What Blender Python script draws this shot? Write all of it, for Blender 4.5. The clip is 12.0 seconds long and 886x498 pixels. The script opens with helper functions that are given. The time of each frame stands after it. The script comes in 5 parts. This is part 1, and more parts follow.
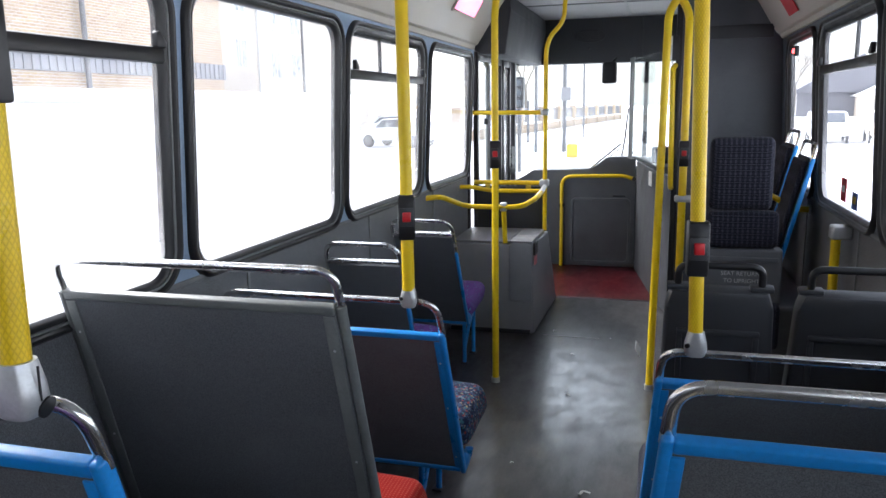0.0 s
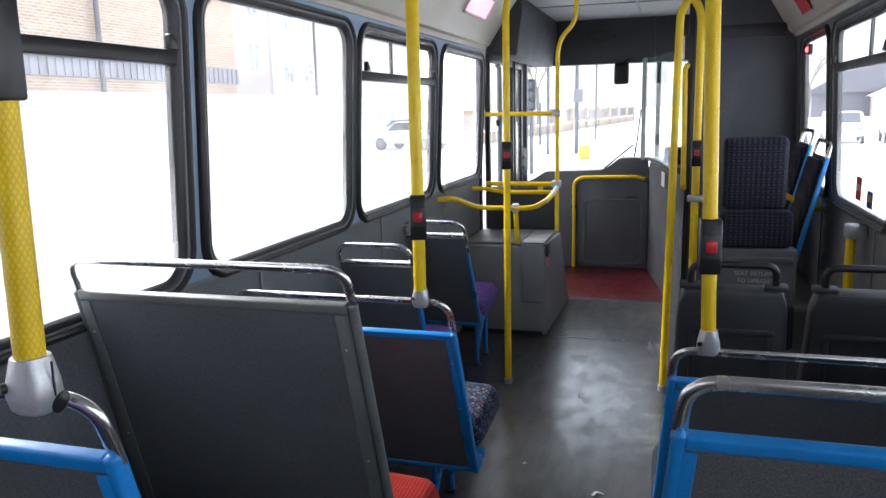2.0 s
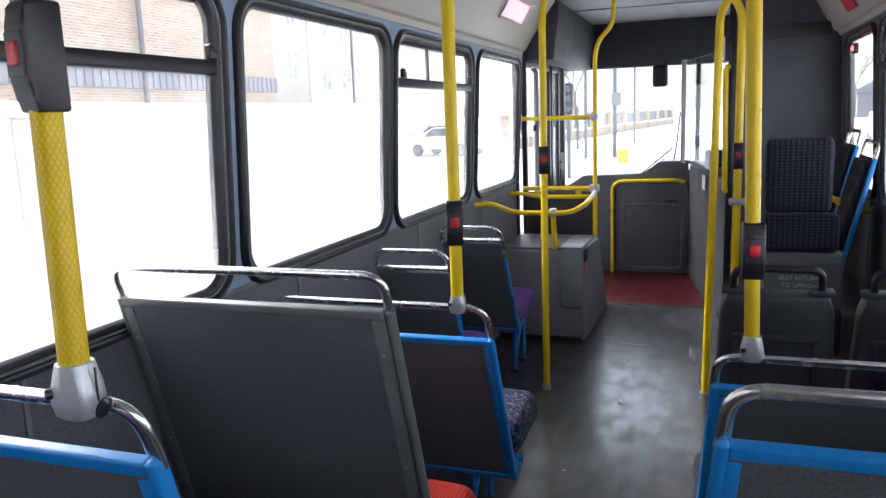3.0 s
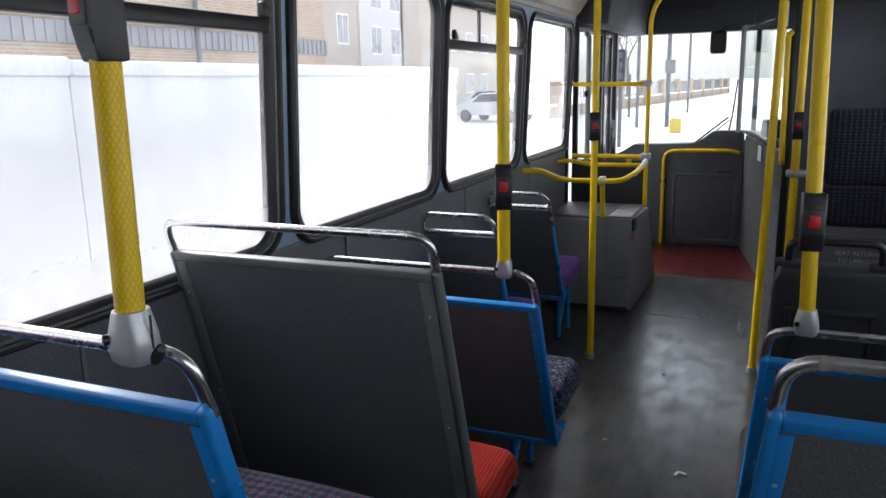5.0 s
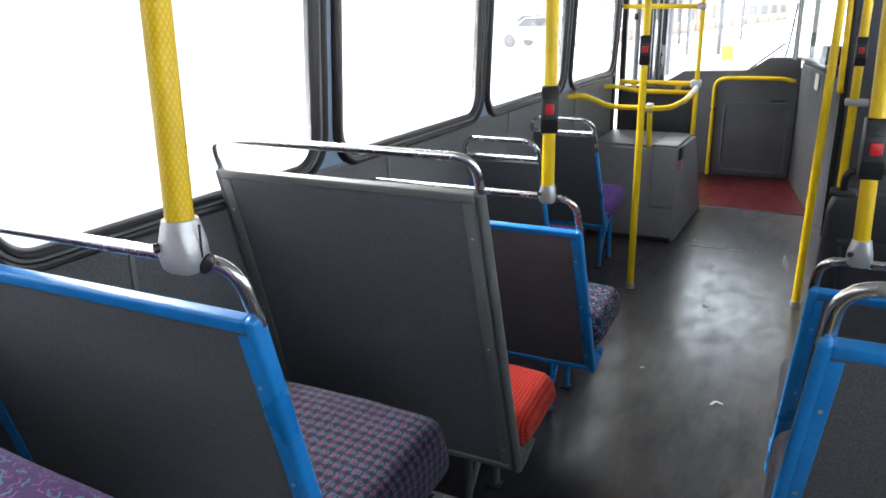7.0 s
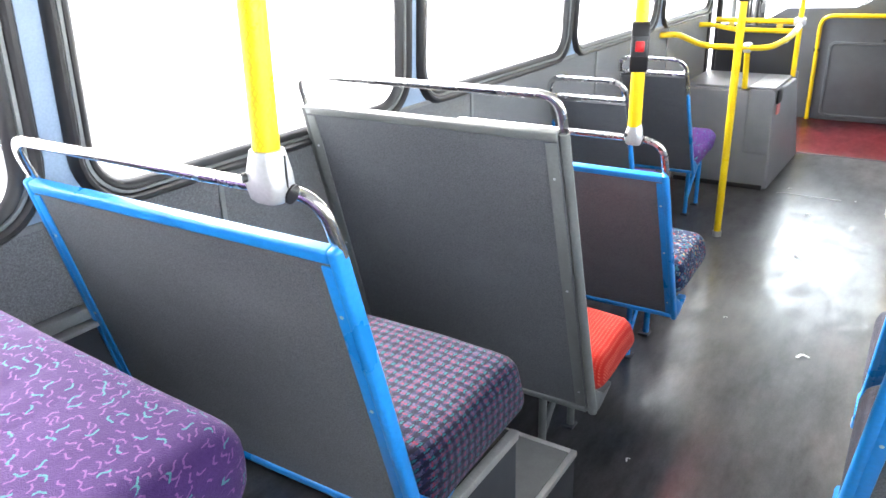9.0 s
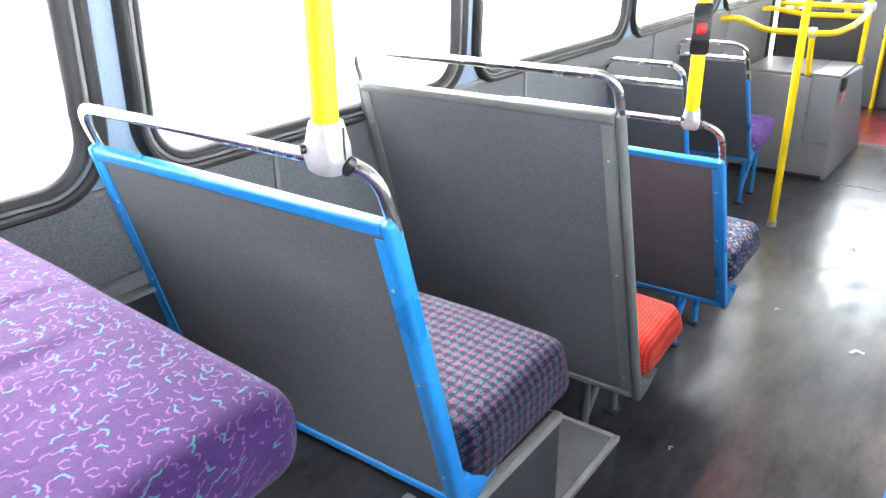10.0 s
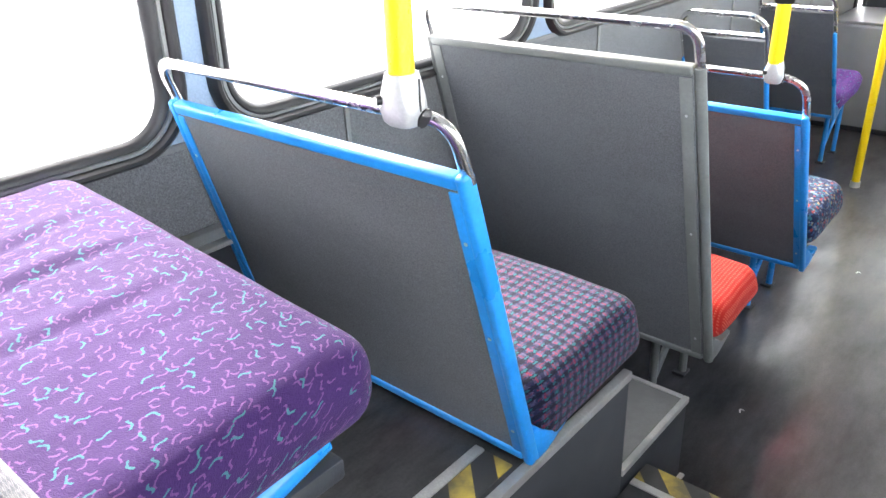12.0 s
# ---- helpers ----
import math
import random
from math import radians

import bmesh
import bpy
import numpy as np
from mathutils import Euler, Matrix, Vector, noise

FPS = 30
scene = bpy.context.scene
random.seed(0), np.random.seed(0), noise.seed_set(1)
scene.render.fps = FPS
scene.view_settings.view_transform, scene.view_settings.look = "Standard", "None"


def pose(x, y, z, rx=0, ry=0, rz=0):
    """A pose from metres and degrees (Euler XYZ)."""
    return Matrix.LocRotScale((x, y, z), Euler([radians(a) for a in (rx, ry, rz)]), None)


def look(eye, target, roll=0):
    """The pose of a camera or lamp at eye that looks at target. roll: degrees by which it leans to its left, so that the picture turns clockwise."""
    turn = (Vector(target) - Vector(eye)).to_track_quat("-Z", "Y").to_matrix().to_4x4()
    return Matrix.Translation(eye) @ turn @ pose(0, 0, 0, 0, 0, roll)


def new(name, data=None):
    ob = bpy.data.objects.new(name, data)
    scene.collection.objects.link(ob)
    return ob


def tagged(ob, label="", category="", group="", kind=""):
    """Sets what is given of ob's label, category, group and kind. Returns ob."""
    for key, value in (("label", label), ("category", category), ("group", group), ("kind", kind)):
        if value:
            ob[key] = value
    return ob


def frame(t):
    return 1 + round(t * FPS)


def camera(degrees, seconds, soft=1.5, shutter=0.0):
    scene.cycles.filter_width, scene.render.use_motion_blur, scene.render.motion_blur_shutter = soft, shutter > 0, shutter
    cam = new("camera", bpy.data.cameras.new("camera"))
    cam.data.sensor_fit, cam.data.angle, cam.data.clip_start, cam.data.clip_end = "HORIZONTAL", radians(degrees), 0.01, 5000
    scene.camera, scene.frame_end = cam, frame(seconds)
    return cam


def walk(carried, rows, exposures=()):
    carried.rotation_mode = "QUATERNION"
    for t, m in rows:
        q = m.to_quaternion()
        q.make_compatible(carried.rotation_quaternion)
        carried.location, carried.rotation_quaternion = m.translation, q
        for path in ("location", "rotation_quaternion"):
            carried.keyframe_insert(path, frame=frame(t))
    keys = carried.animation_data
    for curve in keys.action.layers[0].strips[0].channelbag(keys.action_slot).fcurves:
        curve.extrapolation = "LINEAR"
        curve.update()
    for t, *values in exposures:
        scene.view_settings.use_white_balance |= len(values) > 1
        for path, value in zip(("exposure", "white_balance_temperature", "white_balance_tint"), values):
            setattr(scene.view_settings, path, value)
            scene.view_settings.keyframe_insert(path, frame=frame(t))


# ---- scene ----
cam = camera(60.5, 12.0, shutter=0.4)
PATH = [
    (0, (0.289, -0.177, 1.6), (-0.246, 1.715, 1.232), -0.9),
    (0.5, (0.289, -0.179, 1.598), (-0.261, 1.709, 1.236), -0.7),
    (1, (0.29, -0.181, 1.596), (-0.268, 1.708, 1.248), -0.6),
    (1.5, (0.293, -0.18, 1.593), (-0.268, 1.708, 1.243), -0.9),
    (2, (0.293, -0.179, 1.591), (-0.274, 1.705, 1.231), -1.3),
    (2.5, (0.295, -0.177, 1.591), (-0.335, 1.689, 1.241), -2.1),
    (3, (0.293, -0.174, 1.591), (-0.368, 1.682, 1.248), -2.1),
    (5, (0.282, -0.17, 1.58), (-0.484, 1.627, 1.154), -1.2),
    (5.5, (0.28, -0.17, 1.576), (-0.49, 1.618, 1.115), -1.0),
    (6, (0.278, -0.17, 1.572), (-0.498, 1.605, 1.075), -1.1),
    (6.5, (0.276, -0.169, 1.569), (-0.513, 1.585, 1.022), -0.4),
    (7, (0.27, -0.168, 1.562), (-0.572, 1.542, 0.956), -0.8),
    (9, (0.272, -0.171, 1.552), (-0.732, 1.392, 0.81), -1.5),
    (9.5, (0.273, -0.177, 1.551), (-0.78, 1.343, 0.789), -1.2),
    (10, (0.266, -0.181, 1.547), (-0.826, 1.299, 0.762), -0.9),
    (10.5, (0.266, -0.186, 1.541), (-0.862, 1.251, 0.727), -0.5),
    (11, (0.258, -0.189, 1.535), (-0.898, 1.204, 0.684), -1.0),
    (11.5, (0.257, -0.19, 1.537), (-0.929, 1.16, 0.657), -1.8),
    (12, (0.257, -0.191, 1.538), (-0.942, 1.149, 0.662), -2.5),
]
EXPOSURE = [(0, 2.9, 6100, 14), (3.0, 2.85, 6100, 14), (5.0, 2.26, 6250, 15), (6.0, 2.45, 6300, 14), (7.0, 3.3, 6350, 12), (9.0, 4.93, 6500, 12), (12.0, 5.10, 6650, 12)]
walk(cam, [(t, look(eye, target, roll)) for t, eye, target, roll in PATH], EXPOSURE)

# ---------- world and light ----------
world = bpy.data.worlds.new("sky")
scene.world = world
world.use_nodes = True
wn, wl = world.node_tree.nodes, world.node_tree.links
wn.clear()
sky = wn.new("ShaderNodeTexSky")
sky.sky_type = "NISHITA"
sky.sun_disc = False
sky.sun_elevation = radians(32)
sky.sun_rotation = radians(-70)
sky.air_density, sky.dust_density, sky.ozone_density = 1.0, 4.0, 1.0
pale = wn.new("ShaderNodeMix")
pale.data_type = "RGBA"
pale.inputs["Factor"].default_value = 0.75
grey = wn.new("ShaderNodeRGBToBW")
wl.new(sky.outputs[0], grey.inputs[0])
wl.new(sky.outputs[0], pale.inputs["A"])
cloud = wn.new("ShaderNodeMath")
cloud.operation = "MAXIMUM"
cloud.inputs[1].default_value = 1.8
wl.new(grey.outputs[0], cloud.inputs[0])
wl.new(cloud.outputs[0], pale.inputs["B"])
sky_bg = wn.new("ShaderNodeBackground")
sky_bg.inputs["Strength"].default_value = 0.15
wl.new(pale.outputs["Result"], sky_bg.inputs["Color"])
wout = wn.new("ShaderNodeOutputWorld")
wl.new(sky_bg.outputs[0], wout.inputs[0])
sun_data = bpy.data.lights.new("sun", "SUN")
sun_data.energy, sun_data.angle, sun_data.color = 1.5, radians(25), (1.0, 0.97, 0.93)
sun_ob = new("sun", sun_data)
sun_ob.matrix_world = look((-30, 12, 22), (0, 3, 1))


# ---------- materials ----------
class Mat:
    """A node material with short helpers."""

    def __init__(self, name, color=(0.5, 0.5, 0.5), rough=0.5, metal=0.0, spec=0.5):
        self.m = bpy.data.materials.new(name)
        self.m.use_nodes = True
        self.t = self.m.node_tree
        self.b = self.t.nodes["Principled BSDF"]
        self.set("Base Color", (*color, 1))
        self.set("Roughness", rough)
        self.set("Metallic", metal)
        self.set("Specular IOR Level", spec)
        self.co = None

    def set(self, key, v):
        s = self.b.inputs[key]
        if isinstance(v, bpy.types.NodeSocket):
            self.t.links.new(v, s)
        else:
            s.default_value = v
        return self

    def node(self, kind, **ins):
        n = self.t.nodes.new(kind)
        for k, v in ins.items():
            self.plug(n.inputs[k.replace("_", " ")], v)
        return n

    def plug(self, s, v):
        if isinstance(v, bpy.types.NodeSocket):
            self.t.links.new(v, s)
        else:
            s.default_value = v

    def coords(self):
        if self.co is None:
            self.co = self.t.nodes.new("ShaderNodeTexCoord").outputs["Object"]
        return self.co

    def scaled(self, sx, sy, sz):
        n = self.t.nodes.new("ShaderNodeMapping")
        n.inputs["Scale"].default_value = (sx, sy, sz)
        self.t.links.new(self.coords(), n.inputs["Vector"])
        return n.outputs[0]

    def noise(self, scale, detail=4.0, rough=0.55, vec=None, warp=0.0):
        n = self.node("ShaderNodeTexNoise", Scale=scale, Detail=detail, Roughness=rough, Distortion=warp)
        self.t.links.new(vec or self.coords(), n.inputs["Vector"])
        return n.outputs["Fac"]

    def ramp(self, fac, *stops):
        n = self.t.nodes.new("ShaderNodeValToRGB")
        el = n.color_ramp.elements
        while len(el) < len(stops):
            el.new(0.5)
        for e, (p, c) in zip(el, stops):
            e.position = p
            e.color = (*c, 1) if isinstance(c, tuple) else (c, c, c, 1)
        self.t.links.new(fac, n.inputs[0])
        return n.outputs[0]

    def math(self, op, a, b=0.0):
        n = self.t.nodes.new("ShaderNodeMath")
        n.operation = op
        self.plug(n.inputs[0], a)
        self.plug(n.inputs[1], b)
        return n.outputs[0]

    def mix(self, fac, a, b):
        n = self.t.nodes.new("ShaderNodeMix")
        n.data_type = "RGBA"
        self.plug(n.inputs["Factor"], fac)
        for key, v in (("A", a), ("B", b)):
            self.plug(n.inputs[key], (*v, 1) if isinstance(v, tuple) else v)
        return n.outputs["Result"]

    def bump(self, height, strength=0.2, dist=0.002):
        n = self.node("ShaderNodeBump", Strength=strength, Distance=dist)
        self.t.links.new(height, n.inputs["Height"])
        self.t.links.new(n.outputs[0], self.b.inputs["Normal"])
        return self

    def axis(self, i):
        n = self.t.nodes.new("ShaderNodeSeparateXYZ")
        self.t.links.new(self.coords(), n.inputs[0])
        return n.outputs[i]

    def band(self, v, period, width, shift=0.0):
        """1 inside a band of that share of each period."""
        f = self.math("FRACT", self.math("ADD", self.math("DIVIDE", v, period), shift))
        return self.math("LESS_THAN", f, width)


def worn(name, color, rough, spread=0.25, scale=6.0, grain=180.0, bump=0.15, metal=0.0, spec=0.5):
    """Paint, plastic or laminate with blotches, fine grain and uneven gloss."""
    m = Mat(name, color, rough, metal, spec)
    blot = m.noise(scale, 5)
    fine = m.noise(grain, 2)
    dark = tuple(c * (1 - spread) for c in color)
    lite = tuple(min(1, c * (1 + spread)) for c in color)
    c1 = m.ramp(blot, (0.3, dark), (0.7, lite))
    c2 = m.mix(m.ramp(fine, (0.35, 0.0), (0.65, 0.5)), c1, tuple(c * 0.8 for c in color))
    m.set("Base Color", c2)
    m.set("Roughness", m.ramp(blot, (0.3, max(0.05, rough - 0.08)), (0.75, min(1, rough + 0.1))))
    m.bump(fine, bump, 0.001)
    return m.m


def laminate(name, color, rough=0.42):
    """Speckled grey laminate with rubbed, scuffed places."""
    m = Mat(name, color, rough)
    speck = m.noise(420, 2, 0.7)
    scuff = m.noise(3.0, 6, 0.6, m.scaled(1, 1, 2.2))
    c = m.ramp(speck, (0.36, tuple(v * 0.6 for v in color)), (0.66, tuple(v * 1.5 for v in color)))
    c = m.mix(m.ramp(scuff, (0.52, 0.0), (0.78, 0.35)), c, tuple(min(1, v * 1.7 + 0.01) for v in color))
    m.set("Base Color", c)
    m.set("Roughness", m.ramp(scuff, (0.3, rough - 0.08), (0.7, rough + 0.14)))
    m.bump(speck, 0.25, 0.0008)
    return m.m


def chrome_mat():
    m = Mat("chrome", (0.78, 0.78, 0.77), 0.16, 1.0)
    n = m.noise(25, 5)
    m.set("Roughness", m.ramp(n, (0.35, 0.22), (0.7, 0.30)))
    m.set("Base Color", m.ramp(m.noise(60, 4), (0.3, (0.72, 0.71, 0.69)), (0.6, (0.88, 0.88, 0.87))))
    return m.m


def yellow_mat(name, dimple):
    m = Mat(name, (0.80, 0.56, 0.01), 0.33, spec=0.35)
    blot = m.noise(9, 5)
    m.set("Base Color", m.ramp(blot, (0.3, (0.72, 0.47, 0.008)), (0.7, (0.84, 0.61, 0.012))))
    m.set("Roughness", m.ramp(m.noise(30, 4), (0.3, 0.24), (0.7, 0.42)))
    if dimple:
        geo = m.t.nodes.new("ShaderNodeNewGeometry")
        nrm = m.t.nodes.new("ShaderNodeSeparateXYZ")
        m.t.links.new(geo.outputs["Normal"], nrm.inputs[0])
        p, q = m.math("MULTIPLY", m.math("ARCTAN2", nrm.outputs[1], nrm.outputs[0]), 8.0), m.math("MULTIPLY", m.axis(2), math.pi / 0.0125)
        a = m.math("ABSOLUTE", m.math("SINE", m.math("ADD", p, q)))
        b = m.math("ABSOLUTE", m.math("SINE", m.math("SUBTRACT", p, q)))
        groove = m.math("POWER", m.math("MINIMUM", a, b), 0.6)
        m.set("Base Color", m.mix(groove, (0.56, 0.36, 0.006), m.ramp(blot, (0.3, (0.74, 0.49, 0.008)), (0.7, (0.86, 0.63, 0.012)))))
        m.bump(groove, 0.5, 0.001)
    else:
        m.bump(m.noise(90, 3), 0.12, 0.001)
    return m.m


def floor_mat(name, base, lite, grime):
    """Dark safety vinyl, damp and trodden: uneven gloss, pale dried marks, grit."""
    m = Mat(name, base, 0.35, spec=0.45)
    big = m.noise(1.7, 2, 0.4)
    trod = m.noise(5.5, 6, 0.72, m.scaled(1.7, 0.55, 1))
    c = m.ramp(trod, (0.30, tuple(v * 0.5 for v in base)), (0.72, tuple(v * 1.25 for v in lite)))
    c = m.mix(m.ramp(big, (0.40, 0.0), (0.75, 0.50)), c, grime)
    # fine grit of the safety vinyl
    c = m.mix(m.ramp(m.noise(160, 2, 0.6), (0.35, 0.0), (0.70, 0.45)), c, tuple(v * 0.55 for v in base))
    pink = m.ramp(m.noise(2.4, 4, 0.6, m.scaled(2.2, 0.8, 1)), (0.52, 0.0), (0.80, 0.30))
    c = m.mix(pink, c, tuple(v * f for v, f in zip(grime, (1.35, 0.72, 0.78))))
    m.set("Base Color", c)
    m.set("Roughness", 0.32)
    # a thin film of meltwater, duller where it has been trodden
    film = m.noise(7.5, 6, 0.68, m.scaled(1.4, 0.75, 1))
    m.set("Coat Weight", m.ramp(film, (0.34, 0.06), (0.66, 0.90)))
    m.set("Specular IOR Level", m.ramp(trod, (0.30, 0.22), (0.72, 0.55)))
    m.set("Coat Roughness", m.ramp(m.noise(2.2, 1, 0.3), (0.25, 0.17), (0.80, 0.23)))
    return m.m


def weave(m, amount=0.5):
    v = m.node("ShaderNodeTexVoronoi", Scale=650.0)
    m.t.links.new(m.coords(), v.inputs["Vector"])
    h = m.math("ADD", v.outputs["Distance"], m.math("MULTIPLY", m.noise(40, 4), 1.2))
    m.bump(h, amount, 0.0015)
    m.set("Sheen Weight", 0.06)
    m.set("Sheen Roughness", 0.5)
    return m.m


def fabric_purple(name, lift):
    """Purple moquette strewn with short wavy strokes in pink and teal."""
    m = Mat(name, (0.22, 0.09, 0.42), 0.9, spec=0.2)
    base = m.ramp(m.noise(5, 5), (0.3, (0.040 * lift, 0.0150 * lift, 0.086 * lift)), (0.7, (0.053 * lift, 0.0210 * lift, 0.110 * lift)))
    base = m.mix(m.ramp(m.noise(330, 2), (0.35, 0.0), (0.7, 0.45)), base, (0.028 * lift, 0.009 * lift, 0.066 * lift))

    def strokes(cell, off, long, wide, share):
        """One wavy stroke in that share of the cells, each turned its own way; the pattern folds over the sides."""
        flat = m.t.nodes.new("ShaderNodeCombineXYZ")
        m.plug(flat.inputs[0], m.math("ADD", m.math("SUBTRACT", m.axis(0), m.axis(2)), off))
        m.plug(flat.inputs[1], m.math("SUBTRACT", m.axis(1), m.axis(2)))
        v = m.node("ShaderNodeTexVoronoi", Scale=1.0 / cell, Randomness=0.85)
        v.voronoi_dimensions = "2D"
        m.t.links.new(flat.outputs[0], v.inputs["Vector"])
        rel = m.t.nodes.new("ShaderNodeVectorMath")
        rel.operation = "SUBTRACT"
        m.t.links.new(flat.outputs[0], rel.inputs[0])
        m.t.links.new(v.outputs["Position"], rel.inputs[1])
        d = m.t.nodes.new("ShaderNodeSeparateXYZ")
        m.t.links.new(rel.outputs[0], d.inputs[0])
        rnd = m.t.nodes.new("ShaderNodeSeparateColor")
        m.t.links.new(v.outputs["Color"], rnd.inputs[0])
        turn = m.math("MULTIPLY", rnd.outputs[0], 6.28)
        co, si = m.math("COSINE", turn), m.math("SINE", turn)
        u = m.math("ADD", m.math("MULTIPLY", d.outputs[0], co), m.math("MULTIPLY", d.outputs[1], si))
        w = m.math("SUBTRACT", m.math("MULTIPLY", d.outputs[1], co), m.math("MULTIPLY", d.outputs[0], si))
        wave = m.math("MULTIPLY", m.math("SINE", m.math("ADD", m.math("MULTIPLY", u, 2.7 / long), m.math("MULTIPLY", rnd.outputs[1], 6.0))), wide * 1.3)
        w = m.math("ADD", m.math("ADD", w, wave), m.math("MULTIPLY", m.math("SUBTRACT", m.noise(400, 2), 0.5), wide * 1.6))
        inside = m.math("MULTIPLY", m.math("LESS_THAN", m.math("ABSOLUTE", u), long), m.math("LESS_THAN", m.math("ABSOLUTE", w), wide))
        return m.math("MULTIPLY", inside, m.math("LESS_THAN", rnd.outputs[2], share))

    c = m.mix(m.math("MULTIPLY", strokes(0.0175, 0.31, 0.0068, 0.0014, 0.85), 0.85), base, (0.150 * lift, 0.060 * lift, 0.180 * lift))
    c = m.mix(m.math("MULTIPLY", strokes(0.027, 0.0, 0.0080, 0.0016, 0.62), 0.9), c, (0.045 * lift, 0.170 * lift, 0.185 * lift))
    m.set("Base Color", c)
    v = m.node("ShaderNodeTexVoronoi", Scale=650.0)
    m.t.links.new(m.coords(), v.inputs["Vector"])
    crease = m.noise(3.2, 3, 0.5, m.scaled(4.0, 0.8, 1.0), 0.4)
    h = m.math("ADD", m.math("MULTIPLY", v.outputs["Distance"], 0.12), m.math("MULTIPLY", crease, 1.4))
    m.bump(h, 0.5, 0.012)
    m.set("Sheen Weight", 0.04)
    return m.m


def fabric_plaid(name, ground, warp_c, weft_c, spark, period, share=0.56, line=0.10):
    """Checked moquette: crossing dark bands and thin bright lines, the threads broken up."""
    m = Mat(name, ground, 0.9, spec=0.2)
    down = m.math("MULTIPLY", m.axis(2), -0.8)
    x, y = m.axis(0), m.math("ADD", m.axis(1), down)
    jit = m.math("MULTIPLY", m.noise(260, 1), period * 0.22)
    jat = m.math("MULTIPLY", m.noise(230, 1), period * 0.22)
    x, y = m.math("ADD", x, jit), m.math("ADD", y, jat)
    base = m.mix(m.ramp(m.noise(120, 3), (0.4, 0.0), (0.6, 1.0)), ground, tuple(v * 0.6 for v in ground))
    bx, by = m.band(x, period, share), m.band(y, period, share, 0.3)
    c = m.mix(m.math("MULTIPLY", bx, 0.92), base, warp_c)
    c = m.mix(m.math("MULTIPLY", by, 0.92), c, warp_c)
    c = m.mix(m.math("MULTIPLY", m.math("MULTIPLY", bx, by), 0.75), c, spark)
    c = m.mix(m.math("MULTIPLY", m.band(y, period, line, 0.08), 0.75), c, weft_c)
    c = m.mix(m.math("MULTIPLY", m.band(x, period, line, 0.3), 0.3), c, weft_c)
    m.set("Base Color", c)
    return weave(m)


def fabric_check():
    """Lilac moquette crossed by dark navy bars with teal stitches and thin red lines."""
    m = Mat("plaid_moquette", (0.08, 0.06, 0.12), 0.9, spec=0.2)
    px, py = 0.023, 0.024
    down = m.math("MULTIPLY", m.axis(2), -1.0)
    x = m.math("ADD", m.math("ADD", m.axis(0), down), m.math("MULTIPLY", m.noise(240, 1), px * 0.42))
    y = m.math("ADD", m.axis(1), m.math("MULTIPLY", m.noise(220, 1), py * 0.42))
    lilac = m.mix(m.ramp(m.noise(150, 3), (0.4, 0.0), (0.6, 1.0)), (0.056, 0.049, 0.094), (0.022, 0.020, 0.048))
    bar = m.band(x, px, 0.45)
    cross = m.band(y, py, 0.36, 0.15)
    c = m.mix(m.math("MULTIPLY", cross, 0.92), lilac, (0.006, 0.007, 0.028))
    c = m.mix(m.math("MULTIPLY", m.band(y, py, 0.10, 0.62), 0.85), c, (0.160, 0.012, 0.032))
    c = m.mix(m.math("MULTIPLY", bar, 0.95), c, (0.0025, 0.003, 0.012))
    teal = m.math("MULTIPLY", m.band(x, px, 0.22, 0.93), m.band(y, py, 0.42, 0.68))
    c = m.mix(m.math("MULTIPLY", teal, 0.8), c, (0.005, 0.085, 0.100))
    thread = m.math("MULTIPLY", m.band(x, px, 0.10, 0.32), m.math("GREATER_THAN", m.noise(90, 1), 0.47))
    c = m.mix(m.math("MULTIPLY", thread, 0.75), c, (0.110, 0.009, 0.026))
    m.set("Base Color", c)
    return weave(m)


def fabric_specks():
    """Navy moquette strewn with small coloured flecks."""
    m = Mat("speckled_moquette", (0.02, 0.03, 0.08), 0.9, spec=0.2)
    v = m.node("ShaderNodeTexVoronoi", Scale=125.0)
    m.t.links.new(m.coords(), v.inputs["Vector"])
    sep = m.t.nodes.new("ShaderNodeSeparateColor")
    m.t.links.new(v.outputs["Color"], sep.inputs[0])
    ramp = m.t.nodes.new("ShaderNodeValToRGB")
    ramp.color_ramp.interpolation = "CONSTANT"
    el = ramp.color_ramp.elements
    cols = [(0.0, (0.010, 0.015, 0.045)), (0.5, (0.03, 0.06, 0.13)), (0.7, (0.16, 0.18, 0.2)), (0.8, (0.22, 0.03, 0.03)), (0.87, (0.03, 0.12, 0.15)), (0.95, (0.24, 0.19, 0.1))]
    while len(el) < len(cols):
        el.new(0.5)
    for e, (p, c) in zip(el, cols):
        e.position, e.color = p, (*c, 1)
    m.t.links.new(sep.outputs[0], ramp.inputs[0])
    m.set("Base Color", ramp.outputs[0])
    return weave(m)


def fabric_red():
    m = Mat("red_moquette", (0.62, 0.03, 0.02), 0.9, spec=0.2)
    dots = m.math("MULTIPLY", m.band(m.axis(0), 0.0105, 0.42), m.band(m.math("ADD", m.axis(1), m.axis(2)), 0.0105, 0.42))
    c = m.mix(m.math("MULTIPLY", dots, 0.8), (0.43, 0.016, 0.010), (0.62, 0.12, 0.075))
    m.set("Base Color", c)
    return weave(m)


